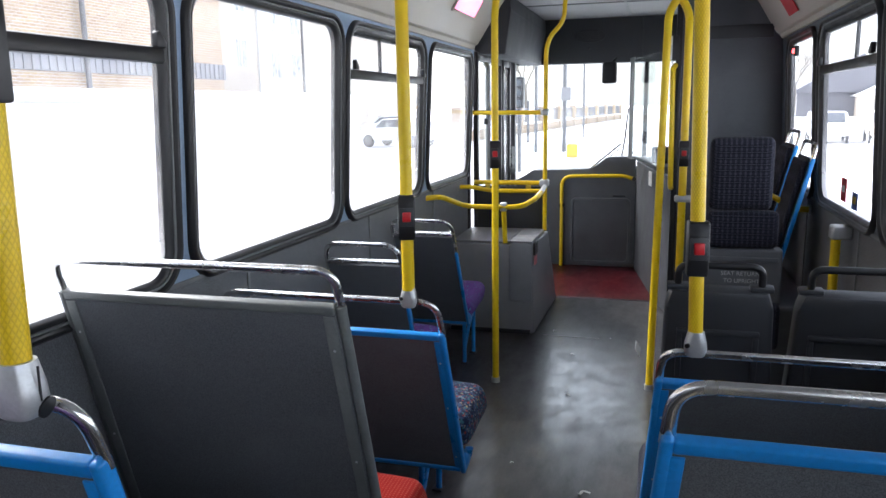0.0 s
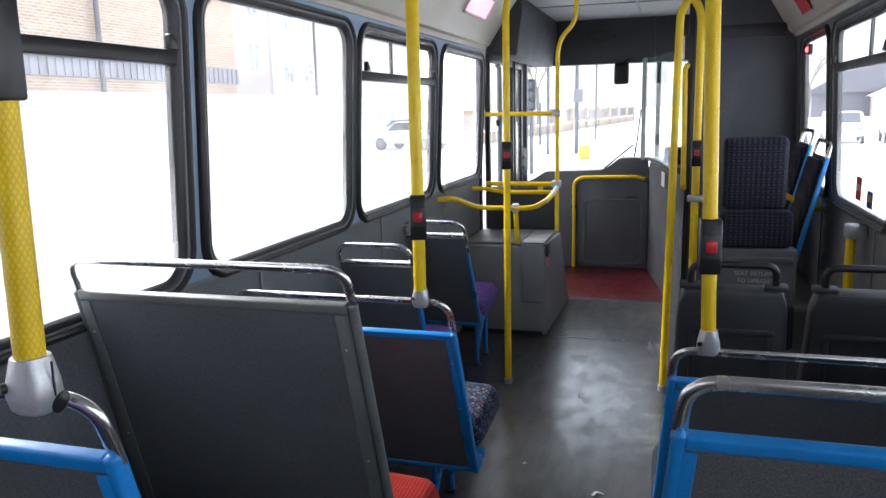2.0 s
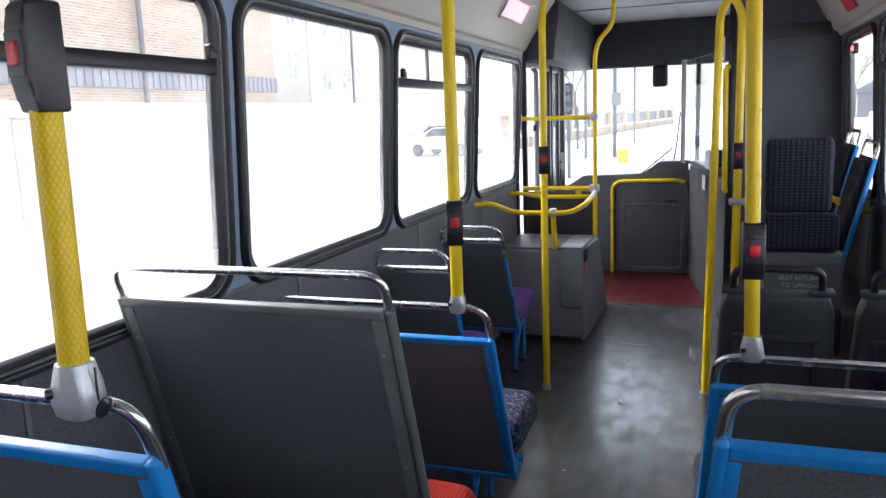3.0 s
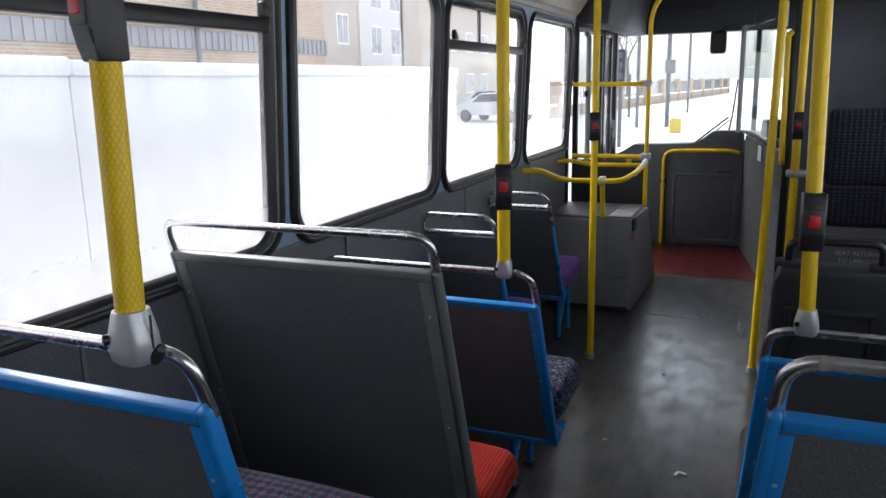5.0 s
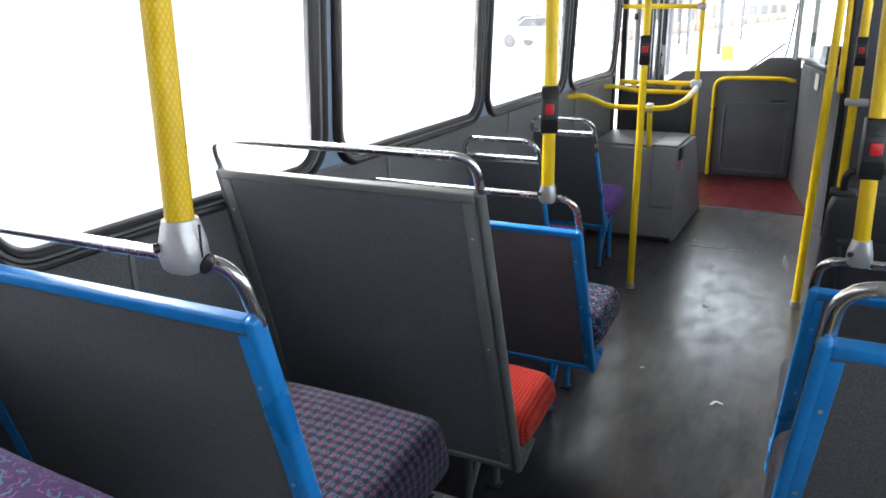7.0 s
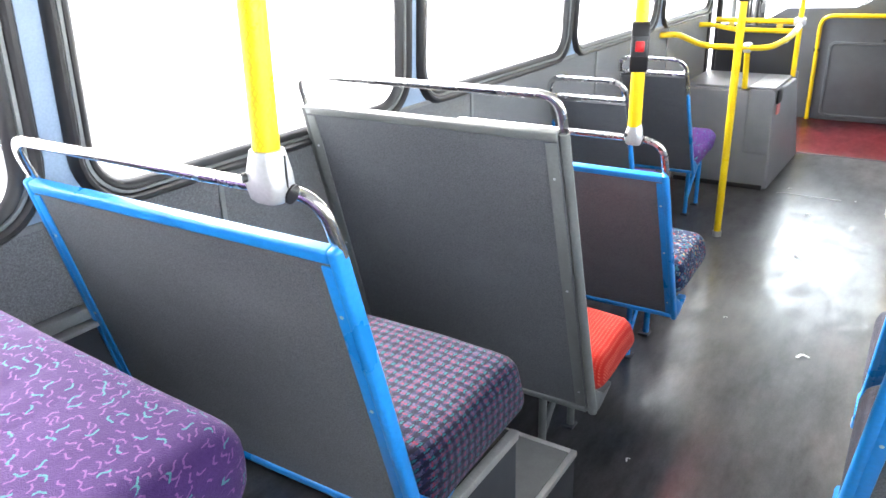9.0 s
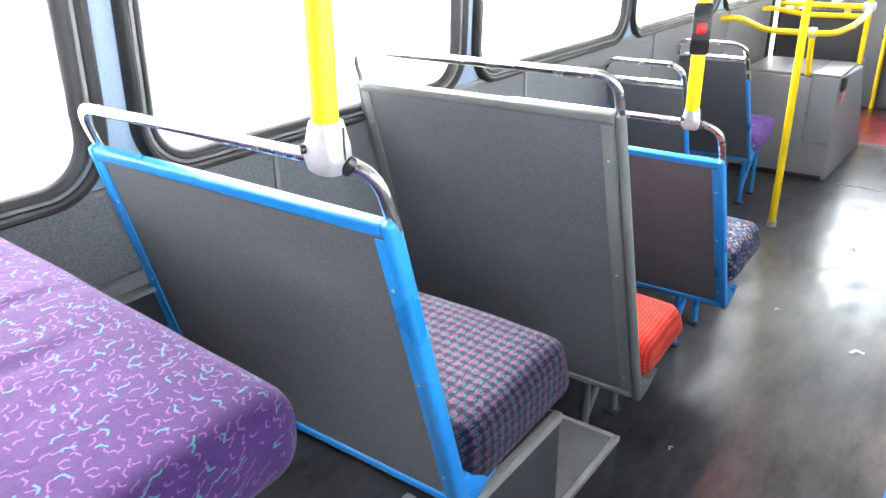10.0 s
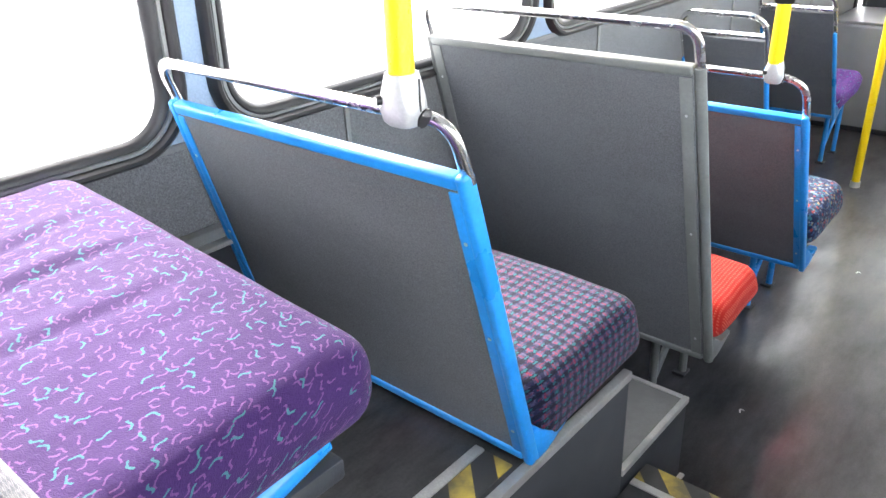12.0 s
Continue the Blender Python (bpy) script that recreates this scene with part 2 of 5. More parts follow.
def glass_mat(name, veil, mist):
    """Clear window glass: straight through, with a gloss that grows at a slant, faint grime, and mist along the bottom."""
    m = Mat(name)
    t = m.t
    clear = t.nodes.new("ShaderNodeBsdfTransparent")
    clear.inputs[0].default_value = (0.93, 0.96, 0.95, 1)
    gloss = t.nodes.new("ShaderNodeBsdfGlossy")
    gloss.inputs["Roughness"].default_value = 0.03
    slant = t.nodes.new("ShaderNodeLayerWeight")
    slant.inputs[0].default_value = 0.5
    shine = m.math("ADD", m.math("MULTIPLY", m.math("POWER", slant.outputs["Facing"], 5.0), 0.6), 0.04)
    both = t.nodes.new("ShaderNodeMixShader")
    t.links.new(shine, both.inputs[0])
    t.links.new(clear.outputs[0], both.inputs[1])
    t.links.new(gloss.outputs[0], both.inputs[2])
    dirt = t.nodes.new("ShaderNodeBsdfTranslucent")
    dirt.inputs[0].default_value = (0.8, 0.8, 0.8, 1)
    film_mix = t.nodes.new("ShaderNodeMixShader")
    low = m.ramp(m.math("ADD", m.axis(2), m.math("MULTIPLY", m.noise(6, 5), 0.18)), (0.1, mist), (0.5, 0.0))
    film_fac = m.math("ADD", m.ramp(m.noise(2.5, 6), (0.3, veil * 0.5), (0.75, veil * 1.6)), low)
    t.links.new(film_fac, film_mix.inputs[0])
    t.links.new(both.outputs[0], film_mix.inputs[1])
    t.links.new(dirt.outputs[0], film_mix.inputs[2])
    t.links.new(film_mix.outputs[0], t.nodes["Material Output"].inputs[0])
    return m.m


def hazard_mat():
    m = Mat("hazard_strip", (0.6, 0.45, 0.03), 0.6)
    d = m.math("ADD", m.axis(0), m.axis(1))
    stripe = m.band(d, 0.13, 0.5)
    c = m.mix(stripe, (0.03, 0.03, 0.03), m.ramp(m.noise(14, 6), (0.38, (0.12, 0.10, 0.05)), (0.62, (0.42, 0.31, 0.05))))
    m.set("Base Color", c)
    m.bump(m.noise(200, 2), 0.3, 0.001)
    return m.m


def brick_mat():
    m = Mat("yellow_brick", (0.4, 0.28, 0.16), 0.9)
    br = m.node("ShaderNodeTexBrick", Scale=1.0, Mortar_Size=0.012, Brick_Width=0.23, Row_Height=0.075)
    br.inputs["Color1"].default_value = (0.42, 0.31, 0.19, 1)
    br.inputs["Color2"].default_value = (0.32, 0.21, 0.13, 1)
    br.inputs["Mortar"].default_value = (0.44, 0.40, 0.36, 1)
    comb = m.t.nodes.new("ShaderNodeCombineXYZ")
    m.t.links.new(m.axis(1), comb.inputs[0])
    m.t.links.new(m.axis(2), comb.inputs[1])
    m.t.links.new(comb.outputs[0], br.inputs["Vector"])
    m.set("Base Color", m.mix(m.ramp(m.noise(1.2, 5), (0.4, 0.0), (0.7, 0.4)), br.outputs["Color"], (0.36, 0.25, 0.16)))
    return m.m


def lamp_mat(name, color, power):
    m = Mat(name, color, 0.4)
    m.set("Emission Color", (*color, 1))
    m.set("Emission Strength", power)
    return m.m


CHROME = chrome_mat()
YELLOW = yellow_mat("yellow_paint", False)
YELLOW_GRIP = yellow_mat("yellow_dimpled_sleeve", True)
BLUE = worn("blue_paint", (0.012, 0.22, 0.60), 0.32, 0.15, 8, 120, 0.08)
GREYPAINT = worn("grey_paint", (0.15, 0.16, 0.155), 0.4, 0.18, 8, 120, 0.1)
PANEL = laminate("seat_back_laminate", (0.099, 0.104, 0.112), 0.4)
# same laminate, with light bounced off the red seat put into its tint
PANEL_WARM = laminate("seat_back_laminate_warm", (0.112, 0.106, 0.114), 0.42)
WALLGREY = laminate("wall_laminate", (0.160, 0.165, 0.175), 0.45)
TRIMGREY = worn("grey_trim", (0.22, 0.23, 0.23), 0.45)
DASHGREY = worn("moulded_grey_plastic", (0.110, 0.115, 0.124), 0.5, 0.2, 5, 300, 0.3)
DARKPLASTIC = worn("charcoal_plastic", (0.035, 0.037, 0.042), 0.48, 0.2, 5, 350, 0.35)
BOXGREY = worn("pale_grey_moulding", (0.235, 0.24, 0.25), 0.42, 0.15, 5, 300, 0.25)
HEADGREY = worn("dark_grey_moulding", (0.029, 0.031, 0.036), 0.62, 0.2, 5, 300, 0.25)
PARTITION = laminate("partition_laminate", (0.075, 0.082, 0.095), 0.5)
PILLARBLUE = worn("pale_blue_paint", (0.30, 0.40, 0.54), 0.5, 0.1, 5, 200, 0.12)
# the same pale blue paint with the right side's shade put into its colour
PILLARSHADED = worn("pale_blue_paint_shaded", (0.10, 0.12, 0.15), 0.5, 0.1, 5, 200, 0.12)
CREAM = worn("cream_plastic", (0.54, 0.50, 0.43), 0.5, 0.08, 3, 250, 0.08)
WHITEPANEL = worn("grey_white_ceiling", (0.32, 0.32, 0.315), 0.5, 0.06, 3, 250, 0.08)
RUBBER = worn("black_rubber", (0.018, 0.018, 0.02), 0.42, 0.3, 12, 200, 0.2)
BLACKFRAME = worn("black_metal", (0.010, 0.010, 0.012), 0.42, 0.3, 9, 200, 0.1)
SILVER = worn("silver_casting", (0.52, 0.53, 0.54), 0.36, 0.12, 12, 200, 0.1, 0.5)
ALU = worn("aluminium_edging", (0.55, 0.54, 0.52), 0.4, 0.25, 10, 220, 0.3, 0.7)
BUTTONRED = worn("red_button", (0.55, 0.015, 0.02), 0.35, 0.1)
VINYL = floor_mat("dark_vinyl", (0.023, 0.023, 0.026), (0.047, 0.047, 0.048), (0.068, 0.066, 0.063))
REDVINYL = floor_mat("red_vinyl", (0.050, 0.0015, 0.004), (0.088, 0.0025, 0.006), (0.045, 0.006, 0.006))
# one cloth in two tones: the forward seats' lift stands in for light
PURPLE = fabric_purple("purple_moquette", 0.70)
PURPLE_LIT = fabric_purple("purple_moquette_lit", 2.3)
PLAID = fabric_check()
NAVYPLAID = fabric_plaid("navy_moquette", (0.046, 0.045, 0.064), (0.012, 0.013, 0.022), (0.058, 0.055, 0.074), (0.006, 0.006, 0.011), 0.024)
SPECKS = fabric_specks()
RED = fabric_red()
GREYCLOTH = fabric_plaid("grey_moquette", (0.22, 0.22, 0.24), (0.10, 0.10, 0.12), (0.3, 0.3, 0.32), (0.15, 0.15, 0.16), 0.01)
GLASS = glass_mat("window_glass", 0.08, 0.3)
CLEARGLASS = glass_mat("front_glass", 0.02, 0.0)
HAZARD = hazard_mat()
SNOW = worn("snow", (0.88, 0.88, 0.89), 0.7, 0.06, 0.4, 20, 0.4)
HOARDING = worn("white_hoarding", (0.92, 0.91, 0.89), 0.6, 0.05, 1.0, 60, 0.1)
BRICK = brick_mat()
RENDERED = worn("cream_render", (0.46, 0.41, 0.35), 0.8, 0.1, 0.5, 30, 0.2)
WHITERENDER = worn("white_render", (0.60, 0.59, 0.57), 0.8, 0.05, 0.5, 30, 0.2)
CLADDING = worn("pale_grey_cladding", (0.22, 0.22, 0.24), 0.5, 0.15, 0.7, 30, 0.1)
SLATE = worn("slate", (0.12, 0.12, 0.14), 0.6, 0.2, 1.5, 30, 0.2)
# dark panes coloured pale to put the washed-out daylight haze into them
PALEPANE = worn("pale_window_pane", (0.34, 0.35, 0.36), 0.3, 0.25, 2.0, 30, 0.05)
DARKGLASS = worn("dark_window", (0.10, 0.11, 0.13), 0.12, 0.1)
WHITEPAINT = worn("white_paint", (0.78, 0.78, 0.78), 0.4, 0.05, 3, 60, 0.05)
CARWHITE = worn("white_car_paint", (0.72, 0.73, 0.75), 0.25, 0.05, 2, 60, 0.03)
CAROCHRE = worn("ochre_car_paint", (0.6, 0.5, 0.4), 0.28, 0.1, 2, 60, 0.03)
TYRE = worn("tyre_rubber", (0.05, 0.05, 0.05), 0.7)
BARK = worn("bark", (0.17, 0.15, 0.13), 0.9, 0.3, 4, 40, 0.6)
POSTGREY = worn("grey_post", (0.12, 0.12, 0.13), 0.5, 0.2)
SIGNYELLOW = worn("yellow_plastic", (0.6, 0.44, 0.05), 0.5, 0.1)
PAPER = worn("paper_notice", (0.72, 0.72, 0.70), 0.7, 0.06)
NOTICERED = worn("red_print", (0.5, 0.02, 0.03), 0.6, 0.1)
NOTICEBLUE = worn("blue_print", (0.03, 0.07, 0.25), 0.6, 0.1)
INK = worn("grey_lettering", (0.48, 0.48, 0.48), 0.6, 0.1)
LAMPON = lamp_mat("lit_diffuser", (1.0, 0.20, 0.38), 0.42)


# ---------- mesh helpers ----------
def finish(name, bm, material, smooth=True):
    me = bpy.data.meshes.new(name)
    bmesh.ops.recalc_face_normals(bm, faces=bm.faces)
    bm.to_mesh(me)
    bm.free()
    me.materials.append(material)
    if smooth:
        me.shade_smooth()
        me.set_sharp_from_angle(angle=radians(38))
    return me


def base_of(ob):
    p = Vector((0, 0, 0))
    while ob is not None:
        p = p + ob.location
        ob = ob.parent
    return p


def part(name, bm, material, parent, label=""):
    """One mesh under a thing or a part; the vertices are given in the place's coordinates."""
    bm.transform(Matrix.Translation(-base_of(parent)))
    ob = new(name, finish(name, bm, material))
    ob.parent = parent
    if label:
        ob["label"] = label
    return ob


def thing(name, at, label, category, group="", kind=""):
    ob = new(name)
    ob.location = at
    ob.empty_display_size = 0.1
    return tagged(ob, label, category, group, kind)


def solo(name, bm, material, label, category, group="", kind="", at=(0, 0, 0)):
    """A thing that is one mesh."""
    bm.transform(Matrix.Translation(-Vector(at)))
    ob = new(name, finish(name, bm, material))
    ob.location = at
    return tagged(ob, label, category, group, kind)


def box(x0, x1, y0, y1, z0, z1, bevel=0.004, segs=2, m=None, bm=None):
    out = bm or bmesh.new()
    one = bmesh.new()
    bmesh.ops.create_cube(one, size=1)
    for v in one.verts:
        v.co = Vector(((x0, x1)[v.co.x > 0], (y0, y1)[v.co.y > 0], (z0, z1)[v.co.z > 0]))
    if bevel:
        lim = min(abs(x1 - x0), abs(y1 - y0), abs(z1 - z0)) * 0.45
        bmesh.ops.bevel(one, geom=list(one.edges), offset=min(bevel, lim), segments=segs, profile=0.5, affect="EDGES")
    if m:
        one.transform(m)
    return merge(out, one)


def merge(out, one):
    base = {}
    for v in one.verts:
        base[v] = out.verts.new(v.co)
    for f in one.faces:
        try:
            out.faces.new([base[v] for v in f.verts])
        except ValueError:
            pass
    one.free()
    return out


def rounded(pts, fillet, steps=7):
    pts = [Vector(p) for p in pts]
    out = [pts[0]]
    for a, b, c in zip(pts, pts[1:], pts[2:]):
        f = min(fillet, (b - a).length * 0.48, (c - b).length * 0.48)
        p, q = b + (a - b).normalized() * f, b + (c - b).normalized() * f
        for i in range(steps + 1):
            s = i / steps
            out.append(p * (1 - s) ** 2 + b * 2 * s * (1 - s) + q * s * s)
    return out + [pts[-1]]


def tube(pts, r, fillet=0.06, seg=12, flat=1.0, up=(0, 0, 1), bm=None, m=None):
    """A round or oval bar along a path with rounded bends. flat: height over width of its section."""
    out = bm or bmesh.new()
    path = rounded(pts, fillet)
    clean = [path[0]]
    for p in path[1:]:
        if (p - clean[-1]).length > 1e-5:
            clean.append(p)
    path, rings, side = clean, [], None
    for i, p in enumerate(path):
        d = (path[min(i + 1, len(path) - 1)] - path[max(i - 1, 0)]).normalized()
        if side is None:
            u = Vector(up) if abs(d.dot(Vector(up))) < 0.95 else Vector((0, 1, 0))
            side = d.cross(u).normalized()
        side = (side - d * side.dot(d)).normalized()
        top = side.cross(d)
        rings.append([out.verts.new((m @ q) if m else q) for q in (p + side * (r * math.cos(a)) + top * (r * flat * math.sin(a)) for a in (2 * math.pi * k / seg for k in range(seg)))])
    for a, b in zip(rings, rings[1:]):
        for k in range(seg):
            out.faces.new((a[k], a[(k + 1) % seg], b[(k + 1) % seg], b[k]))
    out.faces.new(rings[0][::-1])
    out.faces.new(rings[-1])
    return out


def prism(poly, axis, a, b, bevel=0.0, bm=None):
    """A plate: a polygon in the plane across the axis, from a to b along it."""
    out = bm or bmesh.new()
    one = bmesh.new()
    order = {"x": lambda p, q, s: (s, p, q), "y": lambda p, q, s: (p, s, q), "z": lambda p, q, s: (p, q, s)}[axis]
    lo = [one.verts.new(order(p, q, a)) for p, q in poly]
    hi = [one.verts.new(order(p, q, b)) for p, q in poly]
    one.faces.new(lo[::-1])
    one.faces.new(hi)
    for i in range(len(poly)):
        j = (i + 1) % len(poly)
        one.faces.new((lo[i], lo[j], hi[j], hi[i]))
    if bevel:
        bmesh.ops.bevel(one, geom=list(one.edges), offset=bevel, segments=2, profile=0.5, affect="EDGES")
    return merge(out, one)


def cushion(x0, x1, y0, y1, z0, z1, r=0.05, crown=0.012, wrinkle=0.0, m=None, n=(18, 16, 6), seed=0.0):
    """A padded block: rounded on all edges, slightly domed, with soft unevenness."""
    bm = bmesh.new()
    lo, hi = Vector((x0, y0, z0)), Vector((x1, y1, z1))
    r = min(r, (x1 - x0) / 2.05, (y1 - y0) / 2.05, (z1 - z0) / 2.05)
    grid = {}

    def vert(i, j, k):
        if (i, j, k) not in grid:
            s = Vector((i / n[0], j / n[1], k / n[2]))
            p = lo + Vector(((hi - lo).x * s.x, (hi - lo).y * s.y, (hi - lo).z * s.z))
            q = Vector([min(max(p[a], lo[a] + r), hi[a] - r) for a in range(3)])
            d = p - q
            if d.length > 1e-9:
                p = q + d.normalized() * r
            dome = (1 - (2 * s.x - 1) ** 4) * (1 - (2 * s.y - 1) ** 4)
            p.z += crown * dome * s.z
            w = noise.noise(Vector((p.x * 7 + seed, p.y * 7, p.z * 7)))
            fold = noise.noise(Vector((p.x * 3.2 + seed, p.y * 14 + p.x * 5, seed)))
            p += Vector((0.2 * w, 0.3 * w, w + 1.2 * fold)) * (0.003 + wrinkle)
            grid[i, j, k] = bm.verts.new((m @ p) if m else p)
        return grid[i, j, k]

    N = n
    for j in range(N[1]):
        for i in range(N[0]):
            for k, flip in ((0, 1), (N[2], 0)):
                f = [vert(i, j, k), vert(i + 1, j, k), vert(i + 1, j + 1, k), vert(i, j + 1, k)]
                bm.faces.new(f[::-1] if flip else f)
    for k in range(N[2]):
        for i in range(N[0]):
            for j in (0, N[1]):
                bm.faces.new([vert(i, j, k), vert(i + 1, j, k), vert(i + 1, j, k + 1), vert(i, j, k + 1)])
        for j in range(N[1]):
            for i in (0, N[0]):
                bm.faces.new([vert(i, j, k), vert(i, j + 1, k), vert(i, j + 1, k + 1), vert(i, j, k + 1)])
    return bm


def disc(at, toward, r, depth, seg=12, bm=None):
    a = Vector(at)
    return tube([a, a + Vector(toward).normalized() * depth], r, 0, seg, bm=bm)


# ---------- the bus body ----------
W0, WL, SILL, HEAD, CEIL = 1.13, 1.142, 1.07, 2.04, 2.41
REAR, NOSE = -2.4, 7.62


def wall_x(z):
    """Half width of the saloon at a height: the window band leans in a little."""
    return W0 if z < SILL else W0 - 0.05 * (z - SILL)


def round_rect(y0, y1, z0, z1, r, n=8):
    pts = []
    for cy, cz, a0 in ((y1 - r, z0 + r, -90), (y1 - r, z1 - r, 0), (y0 + r, z1 - r, 90), (y0 + r, z0 + r, 180)):
        for i in range(n + 1):
            a = radians(a0 + 90 * i / n)
            pts.append((cy + r * math.cos(a), cz + r * math.sin(a)))
    return pts


def ring_sweep(loops, closed=True):
    bm = bmesh.new()
    rows = [[bm.verts.new(p) for p in loop] for loop in loops]
    for a, b in zip(rows, rows[1:]):
        for k in range(len(a)):
            j = (k + 1) % len(a)
            bm.faces.new((a[k], a[j], b[j], b[k]))
    return bm


GAP = 0.03
BAYS = [(-2.4, -1.86, 0), (-1.83, -0.63, 1), (-0.60, 0.60, 0), (0.655, 1.825, 1), (1.872, 3.09, 0), (3.122, 4.358, 1), (4.435, 5.585, 0)]
BAYS_R = [(-2.4, -1.86, 0), (-1.83, -0.63, 1), (-0.60, 0.60, 0), (0.655, 1.835, 1), (1.875, 3.06, 0), (3.10, 4.29, 1), (4.37, 5.32, 0)]
WIN_LO, WIN_HI, WIN_R = 1.056, 2.002, 0.135
LIP_Y, LIP_Z = 0.062, 0.052


def window_wall(side, bays, y_start, y_end):
    """The band of wall between sill and head, pierced by the rounded window openings."""
    bm = bmesh.new()
    edges = [y_start] + [(a[1] + b[0]) / 2 for a, b in zip(bays, bays[1:])] + [y_end]
    for (y0, y1, _), e0, e1 in zip(bays, edges, edges[1:]):
        inner = round_rect(y0 + GAP, y1 - GAP, WIN_LO + GAP, WIN_HI - GAP, WIN_R - GAP)
        n = len(inner) // 4
        corners = [(e1, SILL), (e1, HEAD), (e0, HEAD), (e0, SILL)]
        for depth in (0.0, -0.02):
            P = lambda p: bm.verts.new((side * (wall_x(p[1]) - depth), p[0], p[1]))
            vi, vc = [P(p) for p in inner], [P(p) for p in corners]
            for c in range(4):
                for k in range(n - 1):
                    bm.faces.new((vc[c], vi[c * n + k], vi[c * n + k + 1]))
                d = (c + 1) % 4
                bm.faces.new((vc[c], vi[c * n + n - 1], vi[d * n], vc[d]))
            if depth == 0.0:
                first = vi
        for k in range(len(inner)):
            j = (k + 1) % len(inner)
            bm.faces.new((first[k], first[j], vi[j], vi[k]))
    return bm


def bus_window(side, y0, y1, vent, name):
    label = "bus side window in a black rubber surround, " + ("with an opening top vent" if vent else "one fixed pane")
    w = thing(name, (side * W0, (y0 + y1) / 2, WIN_LO), label, "window", "side windows", "structure")
    def loop_at(o, d):
        return [(side * (wall_x(z) - d), y, z) for y, z in round_rect(y0 + o * LIP_Y, y1 - o * LIP_Y, WIN_LO + o * LIP_Z, WIN_HI - o * LIP_Z, WIN_R - o * LIP_Z)]

    # from the wall inwards: a fat outer lobe, the groove of the filler, an inner lip that falls back to the glass
    profile = [(-0.04, -0.016), (-0.03, 0.006), (0.03, 0.016), (0.14, 0.022), (0.28, 0.021), (0.38, 0.014), (0.41, 0.008), (0.60, 0.007), (0.63, 0.011), (0.74, 0.010), (0.90, 0.004), (1.0, -0.008)]
    part("rubber_surround", ring_sweep([loop_at(o, d) for o, d in profile]), RUBBER, w, "black rubber glazing surround")
    part("outer_surround", ring_sweep([loop_at(o, d) for o, d in ((0.99, -0.010), (0.98, -0.022), (0.90, -0.030), (0.10, -0.032), (-0.10, -0.022))]), RUBBER, w, "black rubber lip on the outside")
    part("filler_strip", ring_sweep([loop_at(o, d) for o, d in ((0.42, 0.007), (0.44, 0.0125), (0.56, 0.0125), (0.58, 0.007))]), TRIMGREY, w, "thin grey filler strip")
    bm = bmesh.new()
    bm.faces.new([bm.verts.new(v) for v in loop_at(0.97, -0.006)])
    pane = part("pane", bm, GLASS, w)
    pane.visible_shadow = False
    if vent:
        zb = 1.757
        xo, xi = side * (wall_x(zb) + 0.02), side * (wall_x(zb) - 0.012)
        part("transom", box(min(xo, xi), max(xo, xi), y0 + 0.05, y1 - 0.05, zb - 0.022, zb + 0.022, 0.006), BLACKFRAME, w, "black transom below the sliding vent")
        ym = (y0 + y1) / 2 - 0.13
        xt = side * (wall_x(1.86) + 0.014)
        part("slider_bar", box(xt - 0.008, xt + 0.008, ym - 0.009, ym + 0.009, zb + 0.02, WIN_HI - 0.045, 0.003), BLACKFRAME, w)
        for yc in (y0 + 0.085, y1 - 0.085):
            catch = prism([(yc - 0.022, zb + 0.02), (yc + 0.022, zb + 0.02), (yc + 0.022, zb + 0.035), (yc - 0.010, zb + 0.066), (yc - 0.022, zb + 0.06)], "x", min(xi, xi - side * 0.02), max(xi, xi - side * 0.02), 0.004)
            part("catch", catch, RUBBER, w)
        part("vent_frame", box(xt - 0.009, xt + 0.009, y0 + 0.11, y1 - 0.11, WIN_HI - 0.068, WIN_HI - 0.040, 0.004), BLACKFRAME, w)
    return w


DOOR0 = 5.66
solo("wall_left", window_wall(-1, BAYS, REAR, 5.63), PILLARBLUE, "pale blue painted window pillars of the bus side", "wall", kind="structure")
solo("wall_right", window_wall(1, BAYS_R, REAR, 5.63), PILLARSHADED, "pale blue window pillars of the bus side, coloured dark for shade", "wall", kind="structure")
for i, (y0, y1, vent) in enumerate(BAYS[1:]):
    bus_window(-1, y0, y1, vent, f"window_{i + 1}")
for i, (y0, y1, vent) in enumerate(BAYS_R[1:]):
    bus_window(1, y0, y1, vent, f"window_{i + 7}")

solo("wall_lower_left", box(-WL - 0.06, -WL - 0.002, REAR, 5.63, -0.06, SILL - 0.001, 0), WALLGREY, "dark grey speckled laminate side panelling below the windows", "wall", kind="structure")
solo("wall_lower_right", box(WL + 0.002, WL + 0.06, REAR, NOSE, -0.06, SILL - 0.001, 0), WALLGREY, "dark grey speckled laminate side panelling below the windows", "wall", kind="structure")
for side, ys in ((-1, (-0.2, 1.035, 2.25, 3.482, 4.66)), (1, (-0.2, 1.0, 2.22, 3.42, 4.62))):
    for y in ys:
        x = side * WL
        solo("trim", box(min(x + side * 0.002, x - side * 0.005), max(x + side * 0.002, x - side * 0.005), y - 0.007, y + 0.007, 0.02, SILL - 0.02, 0.002), TRIMGREY, "pale grey strip covering a panel joint", "trim", kind="structure")
    x = side * W0
    solo("trim", box(min(x + side * 0.06, x - side * 0.007), max(x + side * 0.06, x - side * 0.007), REAR, 5.62, SILL - 0.008, SILL + 0.006, 0.003), TRIMGREY, "grey capping along the top of the side panel", "trim", kind="structure")

